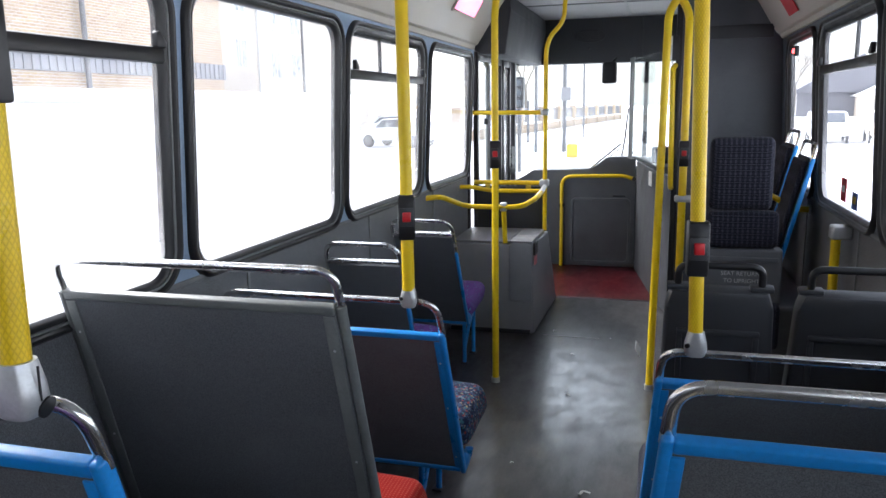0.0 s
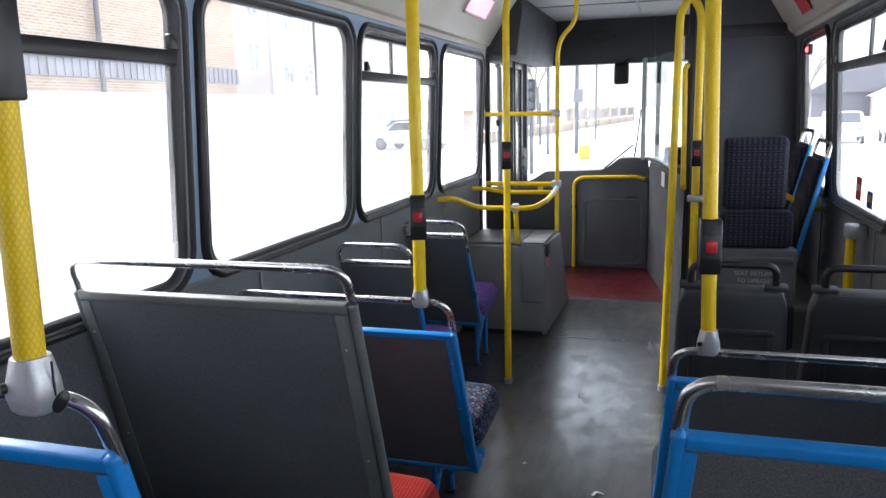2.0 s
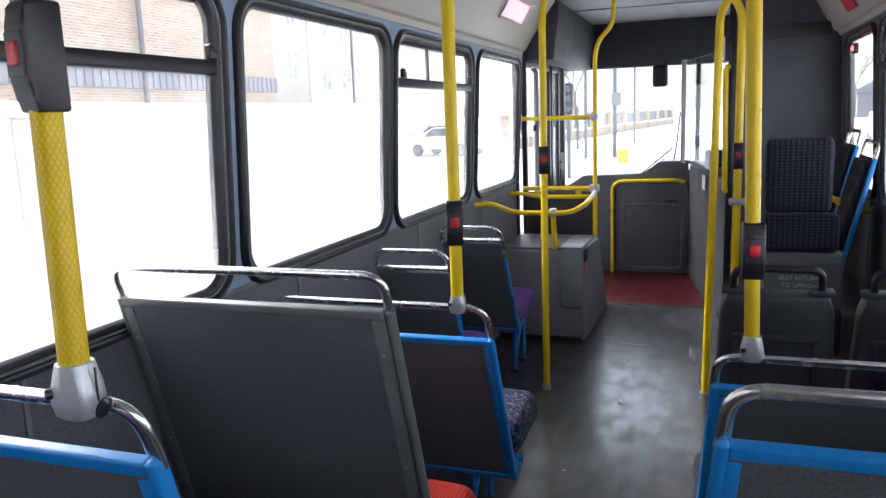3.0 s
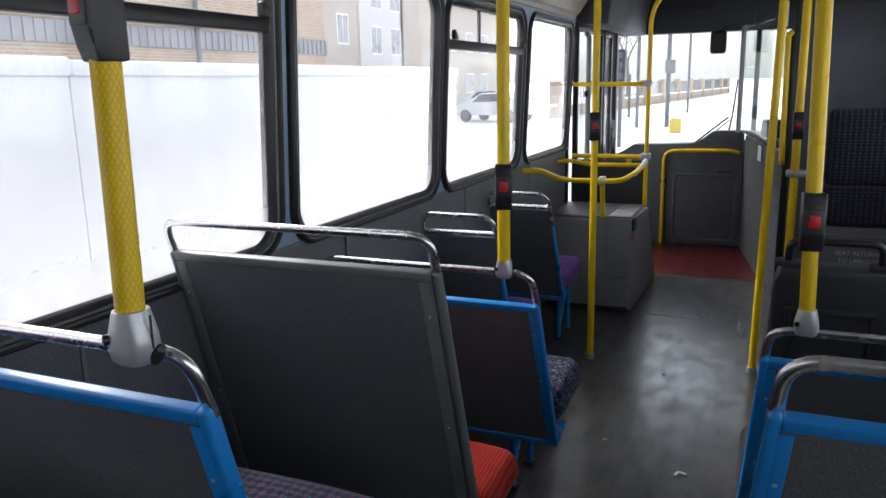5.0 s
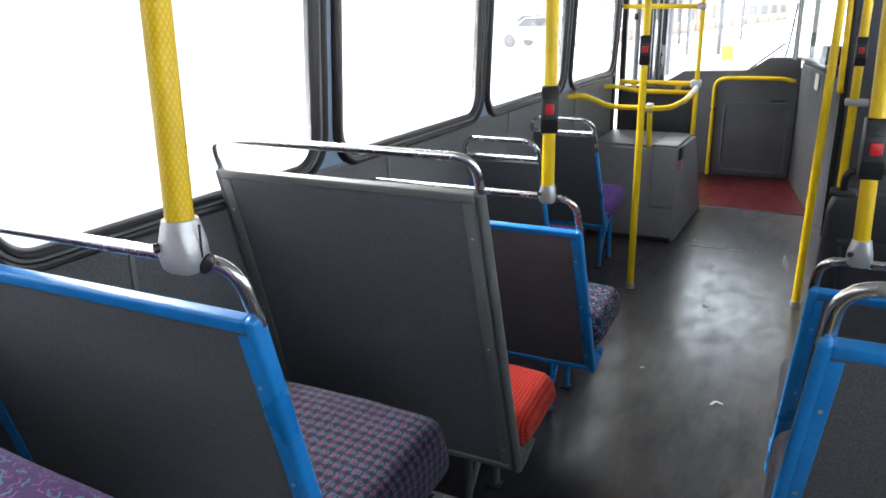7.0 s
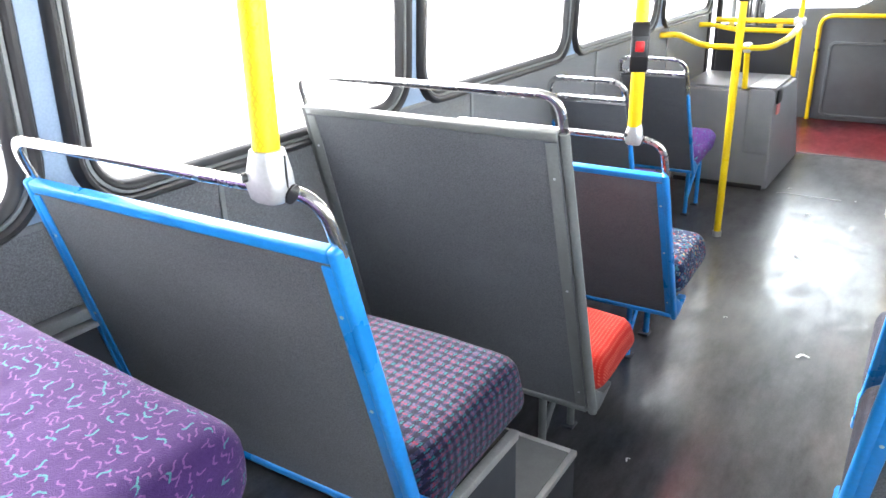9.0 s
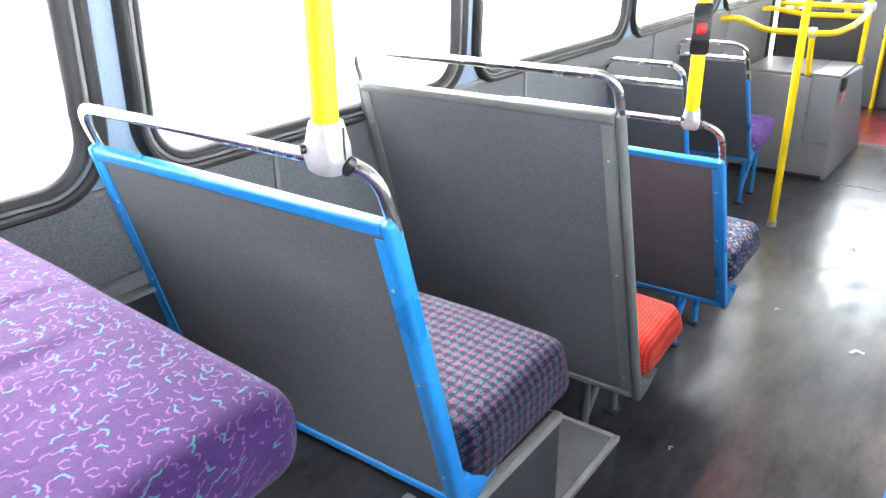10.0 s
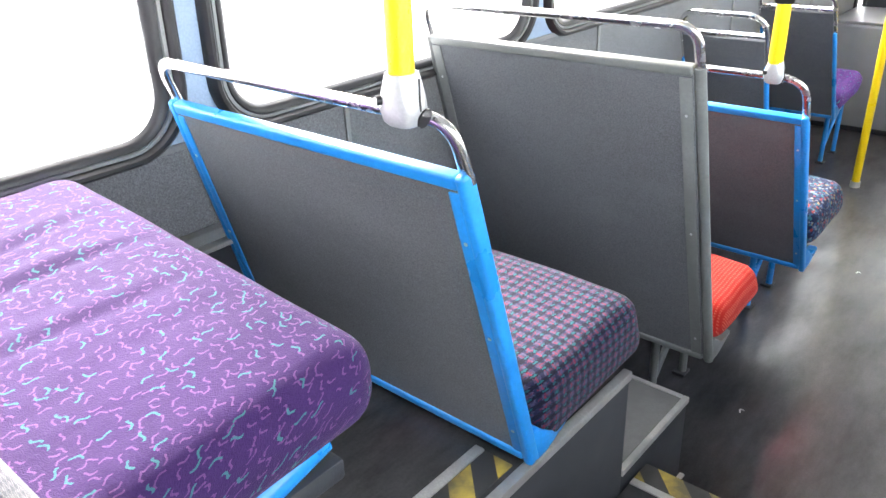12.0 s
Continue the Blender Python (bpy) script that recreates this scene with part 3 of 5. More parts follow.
# floor, raised rear, ceiling
solo("floor", box(-WL - 0.002, WL + 0.002, REAR, 6.12, -0.06, 0.0, 0), VINYL, "dark grey wet vinyl bus floor", "floor", kind="structure")
solo("floor_entrance", box(-WL - 0.002, WL + 0.002, 6.122, NOSE, -0.06, -0.001, 0), REDVINYL, "wet red vinyl floor at the entrance", "floor", kind="structure")
solo("trim", box(-0.44, -0.06, 4.985, 4.993, -0.002, 0.003, 0.001), ALU, "worn thin metal joint strip in the floor", "trim", kind="structure")
solo("trim", box(-0.50, 0.27, 6.108, 6.136, -0.002, 0.003, 0.001), RUBBER, "black joint between dark and red floor", "trim", kind="structure")


def coving(side):
    prof = [(wall_x(HEAD) + 0.004, HEAD - 0.02), (wall_x(HEAD) - 0.012, HEAD - 0.02), (wall_x(HEAD) - 0.012, HEAD + 0.012), (1.045, HEAD + 0.02), (0.90, 2.285), (0.82, CEIL - 0.015), (0.82, CEIL + 0.06), (wall_x(HEAD) + 0.06, CEIL + 0.06), (wall_x(HEAD) + 0.06, HEAD - 0.02)]
    return prism([(side * x, z) for x, z in prof], "y", REAR, 5.6, 0.004)


solo("coving_left", coving(-1), CREAM, "cream moulded coving between windows and ceiling", "coving", kind="structure")
solo("coving_right", coving(1), CREAM, "cream moulded coving between windows and ceiling", "coving", kind="structure")
solo("ceiling", box(-W0 - 0.05, W0 + 0.05, REAR, NOSE + 0.1, CEIL, CEIL + 0.05, 0), WHITEPANEL, "off-white bus ceiling panels", "ceiling", kind="structure")
solo("trim", box(-0.012, 0.012, REAR, 7.4, CEIL - 0.006, CEIL + 0.002, 0.002), TRIMGREY, "grey ceiling joint strip", "trim", kind="structure")
for y in (1.2, 3.6, 6.35):
    solo("trim", box(-0.85, 0.85, y - 0.02, y + 0.02, CEIL - 0.008, CEIL + 0.002, 0.002), TRIMGREY, "grey ceiling joint strip", "trim", kind="structure")
solo("wall_rear", box(-W0 - 0.06, W0 + 0.06, REAR - 0.06, REAR - 0.002, -0.06, CEIL, 0), WALLGREY, "grey laminate rear wall of the bus", "wall", kind="structure")


def ceiling_lamp(side, y):
    l = thing("ceiling_light", (side * 0.97, y, 2.16), "lit square ceiling light with a pinkish diffuser set in the coving", "ceiling light", "coving lights")
    up = Vector((-side * 0.145, 0, 0.245)).normalized()
    nrm = Vector((-side * 0.245, 0, -0.145)).normalized()
    m = Matrix(((0, up.x, nrm.x, side * 0.921), (1, up.y, nrm.y, y), (0, up.z, nrm.z, 2.250), (0, 0, 0, 1)))
    fr = bmesh.new()
    for x0, x1, y0, y1 in ((-0.29, 0.29, -0.08, -0.06), (-0.29, 0.29, 0.06, 0.08), (-0.29, -0.265, -0.06, 0.06), (0.265, 0.29, -0.06, 0.06)):
        box(x0, x1, y0, y1, -0.002, 0.012, 0.004, m=m, bm=fr)
    part("lamp_frame", fr, CREAM, l)
    part("diffuser", box(-0.265, 0.265, -0.06, 0.06, -0.002, 0.006, 0.003, m=m), LAMPON, l, "glowing pinkish plastic diffuser")
    return l


ceiling_lamp(-1, 4.80)

# raised seat platforms over the rear axle
PLINTH = 0.548


def plinth(side, y1, name):
    p = thing(name, (side * 0.74, y1 - 1, 0), "dark grey raised seat platform edged with worn aluminium", "platform")
    xa, xb = sorted((side * 0.36, side * (WL + 0.001)))
    part("side_panel", box(xa, xb, REAR, y1, 0.0, PLINTH - 0.004, 0.003), HEADGREY, p)
    part("top_mat", box(xa + 0.001, xb - 0.001, REAR, y1 - 0.001, PLINTH - 0.003, PLINTH + 0.001, 0), VINYL, p, "black vinyl covering")
    e = side * 0.36
    part("edge_strip", box(min(e - side * 0.004, e + side * 0.018), max(e - side * 0.004, e + side * 0.018), REAR, y1 + 0.004, PLINTH - 0.018, PLINTH + 0.005, 0.003), ALU, p, "scratched aluminium nosing")
    part("inner_strip", box(min(e + side * 0.095, e + side * 0.118), max(e + side * 0.095, e + side * 0.118), REAR, 0.70, PLINTH, PLINTH + 0.006, 0.002), ALU, p)
    part("hazard_strip", box(min(e + side * 0.029, e + side * 0.094), max(e + side * 0.029, e + side * 0.094), REAR, 0.70, PLINTH, PLINTH + 0.003, 0.001), HAZARD, p, "worn yellow and black hazard tape")
    return p


plinth(-1, 1.095, "seat_platform")
plinth(1, 1.20, "seat_platform")
st = thing("side_step", (-0.6, 1.28, 0), "low grey step with aluminium edging in front of the platform", "step")
part("step_body", box(-WL, -0.362, 1.097, 1.455, 0, 0.262, 0.003), HEADGREY, st)
part("step_mat", box(-WL + 0.002, -0.375, 1.098, 1.442, 0.262, 0.266, 0.001), worn("grey_step_mat", (0.12, 0.12, 0.115), 0.6, 0.3, 12, 200, 0.4), st, "worn grey tread mat")
part("edge_strip", box(-0.374, -0.358, 1.097, 1.458, 0.25, 0.268, 0.002), ALU, st, "aluminium nosing")
part("edge_strip", box(-WL + 0.002, -0.375, 1.442, 1.458, 0.25, 0.268, 0.002), ALU, st, "aluminium nosing")
part("foot_strip", box(-0.36, -0.345, 1.15, 1.46, 0.0, 0.006, 0.002), ALU, st)
ai = thing("aisle_step", (0, 0.5, 0), "raised rear aisle step with a hazard-taped edge", "step")
part("step_body", box(-0.356, 0.356, REAR, 1.215, 0, 0.21, 0.003), VINYL, ai)
part("hazard_strip", box(-0.354, 0.354, 1.15, 1.214, 0.208, 0.214, 0.001), HAZARD, ai, "worn yellow and black hazard tape")
part("edge_strip", box(-0.354, 0.354, 1.128, 1.149, 0.208, 0.2145, 0.001), ALU, ai)
solo("trim", box(-WL - 0.001, -WL + 0.03, REAR, 1.09, 0.848, 0.876, 0.006), TRIMGREY, "aluminium ledge along the side panel above the platform", "trim", kind="structure")
solo("trim", box(-WL - 0.001, -WL + 0.046, REAR, 1.09, 0.834, 0.846, 0.004), ALU, "bright aluminium rail under the ledge", "trim", kind="structure")
solo("trim", box(-WL - 0.001, -WL + 0.02, REAR, 1.085, 0.56, 0.830, 0.004), DARKPLASTIC, "black heater casing below the ledge", "heater casing", kind="structure")


# ---------- seats ----------
def seat_back(s, x0, x1, H, M, paint, panel, cloth, rail_h=0.105, tubes=False, single=False, flare=0.0):
    """Back of a bus seat in its own leaning axes: frame, laminate panel, padding, chrome grab rail.
    flare: how much further out the wall side stands at the bottom."""

    def put(name, bm, material, label=""):
        for v in bm.verts:
            v.co.x += flare * (1 - v.co.z / H) * (x1 - v.co.x) / (x1 - x0)
        bm.transform(M)
        return part(name, bm, material, s, label)

    p = 0.016 if single else (0.024 if tubes else 0.019)
    top = H - 0.13 if single else H
    for a, b, sgn in ((x0, x0 + p, 1), (x1 - p, x1, -1)):
        if tubes:
            put("frame_post", tube([((a + b) / 2, 0, -0.01), ((a + b) / 2, 0, H - 0.01)], 0.0125, 0, 14), paint)
            ins = (b, b + 0.028) if sgn > 0 else (a - 0.028, a)
        else:
            put("frame_post", box(a, b, -0.019, 0.010, -0.01, top, 0.007, 3), paint)
            ins = (b - 0.004, b + 0.017) if sgn > 0 else (a - 0.017, a + 0.004)
        if not single:
            put("edge_strip", box(*ins, -0.0175, -0.012, 0.02, H - 0.03, 0.002), paint)
            xm = (ins[0] + ins[1]) / 2
            for zz in (0.08, H * 0.5, H - 0.12):
                put("bolt", disc((xm, -0.0165, zz), (0, -1, 0), 0.0034, 0.002, 8), SILVER)
    if single:
        put("top_bar", tube([(x0 + 0.004, 0, H - 0.006), (x1 - 0.004, 0, H - 0.006)], 0.011, 0, 12), CHROME, "polished steel cross bar")
    else:
        put("top_bar", box(x0 + p - 0.002, x1 - p + 0.002, -0.018, 0.004, H - 0.026, H - 0.002, 0.005, 3), paint)
    put("bottom_bar", box(x0 + p - 0.002, x1 - p + 0.002, -0.02, 0.02, 0.0, 0.022, 0.006, 3), paint)
    put("back_panel", box(x0 + p - 0.003, x1 - p + 0.003, -0.0145, 0.004, 0.018, H - 0.02, 0.001, 1), panel, "dark grey speckled laminate back panel")
    put("backrest", cushion(x0 + 0.05, x1 - 0.06, 0.005, 0.045, 0.08, H - 0.06, 0.018, 0.0, 0, None, (14, 4, 12)), cloth, "padded backrest in patterned moquette")
    xm0, xm1, zl = x0 + p / 2, x1 - p / 2, (top - 0.01 if single else H - 0.02)
    put("grab_rail", tube([(xm0, 0.002, zl), (xm0, -0.006, H + rail_h), (xm1, -0.006, H + rail_h), (xm1, 0.002, zl)], 0.0112, 0.075, 14, 0.72, up=(0, 1, 0)), CHROME, "polished steel grab rail")


def lean_pose(y_low, z_low, y_top, z_top):
    return pose(0, y_low, z_low, math.degrees(math.atan2(y_low - y_top, z_top - z_low)), 0, 0), math.hypot(y_low - y_top, z_top - z_low)


def bus_seat(label, x0, x1, y_low, z_low, y_top, z_top, front, seat_z, paint, panel, cloth, rail_h=0.105, tubes=False, legs=None, floor_z=0.0, group="", thick=0.11, aisle=1, single=False, flare=0.0, back_cloth=None, taper=0.0):
    s = thing("bus_seat", ((x0 + x1) / 2, (y_low + front) / 2, floor_z), label, "bus seat", group)
    M, H = lean_pose(y_low, z_low, y_top, z_top)
    seat_back(s, x0, x1, H, M, paint, panel, back_cloth or cloth, rail_h, tubes, single, flare)
    tilt = Matrix.Translation((0, y_low, seat_z)) @ pose(0, 0, 0, 4, 0, 0) @ Matrix.Translation((0, -y_low, -seat_z))
    pad = cushion(x0 + (0.012 if aisle > 0 else -0.04), x1 + 0.004 if aisle > 0 else x1 - 0.012, y_low + 0.004, front, seat_z - thick, seat_z, 0.05, 0.014, 0.0015, tilt, (22, 16, 6), x0 + y_low)
    for v in pad.verts:
        # the front slopes back towards the bottom
        v.co.y -= taper * max(0.0, (seat_z - 0.02 - v.co.z) / thick) * max(0.0, v.co.y - y_low) / (front - y_low)
    part("seat_cushion", pad, cloth, s, "thick seat cushion in patterned moquette")
    for xa in (x0 + 0.017 + (flare if aisle < 0 else 0), x1 - 0.017):
        gusset = [(y_low - 0.024, z_low + 0.06), (y_low - 0.013, z_low - 0.002), (y_low + 0.008, z_low - 0.014), (y_low + 0.040, z_low - 0.012), (y_low + 0.118, z_low + 0.020), (y_low + 0.120, z_low + 0.034), (y_low + 0.048, z_low + 0.024), (y_low + 0.006, z_low + 0.065)]
        part("side_bracket", prism(gusset, "x", xa - 0.015, xa + 0.0155, 0.006), paint, s)
    pan = box(x0 + 0.03, x1 - 0.03, y_low + 0.0, front - 0.06 - max(0.0, taper) * 1.2, seat_z - thick - 0.014, seat_z - thick + 0.016, 0.006, m=tilt)
    part("seat_pan", pan, DARKPLASTIC, s)
    for xa, ya in legs or ():
        za = seat_z - thick
        part("leg", tube([(xa, ya - 0.09, za), (xa, ya - 0.09, floor_z)], 0.013, 0, 10), paint, s)
        part("leg", tube([(xa + 0.005 * aisle, ya + 0.13, za), (xa + 0.005 * aisle, ya + 0.13, floor_z)], 0.013, 0, 10), paint, s)
        part("brace", tube([(xa, ya - 0.085, floor_z + 0.1), (xa, ya + 0.125, za - 0.02)], 0.011, 0, 10), paint, s)
        for yy in (ya - 0.09, ya + 0.13):
            part("foot", box(xa - 0.022, xa + 0.022, yy - 0.025, yy + 0.025, floor_z, floor_z + 0.012, 0.004), DARKPLASTIC, s)
    return s


LX = -1.115
GL, GR = "seats along the door side", "seats along the driver side"
# purple seat beside the camera, on the platform
ps = thing("bus_seat", (-0.73, 0.1, PLINTH), "purple moquette double bus seat with teal and pink squiggles", "bus seat", GL)
tilt = Matrix.Translation((-0.34, 0.34, 1.045)) @ pose(0, 0, 0, 3.5, 4.2, 0) @ Matrix.Translation((0.34, -0.34, -1.0))
pad = cushion(-1.11, -0.322, -0.16, 0.345, 0.865, 1.0, 0.055, 0.012, -0.0012, tilt, (80, 34, 10), 3.0)
for v in pad.verts:
    # loose cloth: folds that run from the back towards the front edge
    if v.co.z > 1.0:
        fade = min(1.0, max(0.0, (0.30 - v.co.y) / 0.12))
        for xc, deep in ((-0.89, 0.005), (-0.75, 0.006), (-0.635, 0.004), (-0.52, 0.0015)):
            off = v.co.x - xc - 0.02 * math.sin(v.co.y * 9 + xc * 20)
            v.co.z += fade * deep * (0.8 * math.exp(-((off + 0.026) / 0.022) ** 2) - math.exp(-(off / 0.012) ** 2))
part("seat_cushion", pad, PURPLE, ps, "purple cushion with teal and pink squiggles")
seam = tube([(-0.352, -0.13, 0.955), (-0.352, 0.26, 0.972), (-0.36, 0.32, 0.955)], 0.0022, 0.03, 6, m=tilt)
part("seam", seam, worn("purple_piping", (0.12, 0.05, 0.25), 0.9), ps)
part("side_bracket", tube([(-0.372, -0.16, 0.835), (-0.372, 0.12, 0.865), (-0.372, 0.27, 0.905)], 0.014, 0.1, 10, 1.3), BLUE, ps, "blue painted steel bracket")
part("seat_pan", box(-1.09, -0.36, -0.14, 0.29, 0.835, 0.868, 0.006), DARKPLASTIC, ps)
Mp = pose(0, -0.055, 0.84, 18, 0, 0)
part("backrest", cushion(-1.11, -0.22, -0.02, 0.07, 0.06, 0.55, 0.035, 0.0, 0, Mp, (16, 4, 14)), GREYCLOTH, ps, "grey moquette backrest")
for xa in (-0.62, -0.9):
    part("leg", tube([(xa, 0.0, 0.84), (xa, 0.0, PLINTH)], 0.014, 0, 10), BLUE, ps)
    part("leg", tube([(xa, 0.2, 0.84), (xa, 0.2, PLINTH)], 0.014, 0, 10), BLUE, ps)

bus_seat("blue framed double bus seat in purple plaid moquette on the platform", -1.085, -0.352, 0.724, 0.572, 0.553, 1.182, 1.115, 0.722, BLUE, PANEL, PLAID, 0.08, floor_z=PLINTH, group=GL, thick=0.165, flare=-0.055, taper=-0.05)
bus_seat("tall grey framed double bus seat with a red cushion", LX, -0.357, 1.590, 0.32, 1.315, 1.182, 1.895, 0.47, GREYPAINT, PANEL, RED, 0.082, True, [(-0.57, 1.785), (-0.95, 1.785)], group=GL, flare=-0.045, back_cloth=NAVYPLAID, thick=0.125, taper=-0.075)
bus_seat("blue framed double bus seat in speckled navy moquette", LX, -0.345, 2.335, 0.295, 2.068, 0.892, 2.68, 0.485, BLUE, PANEL_WARM, SPECKS, 0.125, legs=[(-0.56, 2.56), (-0.92, 2.56)], group=GL, thick=0.14, taper=-0.09)
bus_seat("narrow blue framed single bus seat with a purple cushion", LX, -0.755, 3.10, 0.36, 2.872, 0.945, 3.50, 0.46, BLUE, PANEL, PURPLE_LIT, 0.085, legs=[(-0.84, 3.3)], group=GL, single=True, thick=0.125, taper=0.15)
bus_seat("narrow blue framed single bus seat with a purple cushion, coloured lighter to look lit", LX, -0.755, 4.075, 0.33, 3.748, 0.925, 4.54, 0.455, BLUE, PANEL, PURPLE_LIT, 0.085, legs=[(-0.84, 4.37)], group=GL, single=True, thick=0.125, taper=0.15)
bus_seat("blue framed double bus seat with a grey back on the platform", 0.307, 1.05, 1.02, 0.60, 0.845, 1.158, 1.42, 0.70, BLUE, PANEL, NAVYPLAID, 0.085, floor_z=PLINTH, group=GR, thick=0.125, aisle=-1, flare=-0.05)
bus_seat("blue framed double bus seat with a navy checked cushion", 0.303, 1.05, 1.935, 0.29, 1.69, 0.935, 2.38, 0.445, BLUE, PANEL, NAVYPLAID, 0.085, legs=[(0.50, 2.15), (0.88, 2.15)], group=GR, aisle=-1, flare=-0.045)


def shell_seat(x0, x1):
    """Tip-up seat with a moulded plastic back shell and a black handle."""
    s = thing("tip_up_seat", ((x0 + x1) / 2, 2.5, 0), "charcoal plastic shell tip-up bus seat with a black handle", "tip-up seat", "tip-up seats")
    y, z1, zb = 2.25, 1.035, 0.30
    M = pose(0, y + 0.13, zb, 10, 0, 0)
    H = (z1 - zb) / math.cos(radians(10))
    xm, hw = (x0 + x1) / 2, (x1 - x0) / 2
    outline = [(xm - hw * 1.1, 0), (xm + hw * 1.1, 0), (xm + hw * 1.12, H * 0.45), (xm + hw * 1.04, H * 0.93), (xm + hw * 0.93, H), (xm - hw * 0.93, H), (xm - hw * 1.04, H * 0.93), (xm - hw * 1.12, H * 0.45)]
    b = prism(outline, "y", -0.03, 0.045, 0.016)
    b.transform(M)
    part("back_shell", b, DARKPLASTIC, s, "moulded charcoal plastic back")
    r = bmesh.new()
    for a, c, e, f in ((xm - hw * 0.8, xm + hw * 0.8, H - 0.145, H - 0.125), (xm - hw * 0.8, xm - hw * 0.68, H - 0.3, H - 0.146), (xm + hw * 0.68, xm + hw * 0.8, H - 0.3, H - 0.146)):
        box(a, c, -0.04, -0.028, e, f, 0.005, m=M, bm=r)
    part("back_rib", r, DARKPLASTIC, s)
    part("recess_panel", box(xm - hw * 0.8, xm + hw * 0.8, -0.034, -0.029, 0.06, H - 0.31, 0.002, m=M), DARKPLASTIC, s)
    part("handle", tube([(xm - hw * 0.8, 0.0, H - 0.005), (xm - hw * 0.8, 0.0, H + 0.075), (xm + hw * 0.8, 0.0, H + 0.075), (xm + hw * 0.8, 0.0, H - 0.005)], 0.0115, 0.035, 12, m=M), BLACKFRAME, s, "black grab handle")
    for sg in (-1, 1):
        part("handle_mount", box(xm + sg * hw * 0.8 - 0.035, xm + sg * hw * 0.8 + 0.035, -0.018, 0.02, H - 0.004, H + 0.014, 0.006, m=M), DARKPLASTIC, s)
    part("seat_cushion", cushion(x0, x1, 2.43, 2.75, 0.40, 0.47, 0.03, 0.008), NAVYPLAID, s)
    part("pedestal", box(xm - 0.05, xm + 0.05, 2.40, 2.52, 0, 0.40, 0.012), DARKPLASTIC, s)
    return s


shell_seat(0.335, 0.640)
shell_seat(0.715, 1.02)

# wheelchair backrest with its tip-up seat
wb = thing("wheelchair_backrest", (0.7, 4.0, 0), "tall navy checked wheelchair backrest on a grey plastic base", "backrest")
part("upper_pad", cushion(0.548, 0.852, 3.88, 3.97, 1.062, 1.428, 0.035, 0.0, 0.0, None, (14, 5, 14)), NAVYPLAID, wb, "navy checked moquette pad")
part("lower_pad", cushion(0.543, 0.888, 3.865, 3.965, 0.872, 1.062, 0.03, 0.0, 0.0, None, (14, 5, 10)), NAVYPLAID, wb, "navy checked moquette pad")
part("base_panel", box(0.545, 0.915, 3.885, 3.99, 0.46, 0.868, 0.015, 3), DASHGREY, wb)
part("base_rib", box(0.565, 0.895, 3.876, 3.886, 0.80, 0.825, 0.004), DASHGREY, wb)
part("tip_seat", cushion(0.55, 0.91, 3.80, 3.882, 0.36, 0.60, 0.03, 0.0, 0.0, None, (12, 5, 10)), NAVYPLAID, wb)
part("stand", box(0.62, 0.82, 3.92, 4.02, 0.0, 1.30, 0.01), DARKPLASTIC, wb)


def lettering(text, size, at, turn, parent, material, label):
    cu = bpy.data.curves.new("lettering", "FONT")
    cu.body, cu.size, cu.extrude = text, size, 0.0004
    cu.align_x = "CENTER"
    tmp = new("lettering", cu)
    dg = bpy.context.evaluated_depsgraph_get()
    me = bpy.data.meshes.new_from_object(tmp.evaluated_get(dg))
    bpy.data.objects.remove(tmp)
    me.materials.clear()
    me.materials.append(material)
    ob = new("lettering", me)
    ob.parent = parent
    ob.matrix_basis = Matrix.Translation(Vector(at) - base_of(parent)) @ turn
    ob["label"] = label
    return ob


lettering("SEAT RETURNS", 0.030, (0.725, 3.8835, 0.728), pose(0, 0, 0, 90, 0, 0), wb, INK, "grey printed warning")
lettering("TO UPRIGHT", 0.030, (0.725, 3.8835, 0.690), pose(0, 0, 0, 90, 0, 0), wb, INK, "grey printed warning")


# ---------- poles and rails ----------
def clamp_on(parent, at, turn_z=0.0, size=1.0):
    """Cast T-clamp that joins a pole to a seat rail."""
    x, y, z = at
    M = Matrix.Translation(at) @ pose(0, 0, 0, 0, 0, turn_z)
    s = size
    loops = []
    for z, a, b, e in ((-0.056, 0.012, 0.010, 2.5), (-0.055, 0.024, 0.020, 3.0), (-0.046, 0.031, 0.026, 3.2), (-0.020, 0.036, 0.029, 3.2), (0.008, 0.034, 0.029, 3.0), (0.030, 0.030, 0.028, 2.6), (0.050, 0.027, 0.027, 2.2), (0.056, 0.0265, 0.0265, 2.0), (0.057, 0.020, 0.020, 2.0)):
        ring = []
        for k in range(24):
            c, d = math.cos(2 * math.pi * k / 24), math.sin(2 * math.pi * k / 24)
            ring.append(M @ Vector((a * s * math.copysign(abs(c) ** (2 / e), c), b * s * math.copysign(abs(d) ** (2 / e), d), z * s * 0.74)))
        loops.append(ring)
    body = ring_sweep(loops)
    bmesh.ops.holes_fill(body, edges=body.edges)
    c = part("clamp", body, SILVER, parent, "silver cast clamp")
    part("clamp_seam", box(0.0345 * s, 0.0368 * s, -0.0010, 0.0012, -0.015 * s, 0.036 * s, 0.0, m=M), BLACKFRAME, c)
    part("screw", disc(M @ Vector((-0.024 * s, -0.024 * s, 0.0)), M.to_3x3() @ Vector((-0.6, -1, 0)), 0.008 * s, 0.008 * s, 10), BLACKFRAME, c)
    part("socket", disc(M @ Vector((0.030 * s, 0.012 * s, -0.028 * s)), M.to_3x3() @ Vector((0.95, 0.1, -0.3)), 0.0165 * s, 0.004 * s, 16), BLACKFRAME, c)
    return c


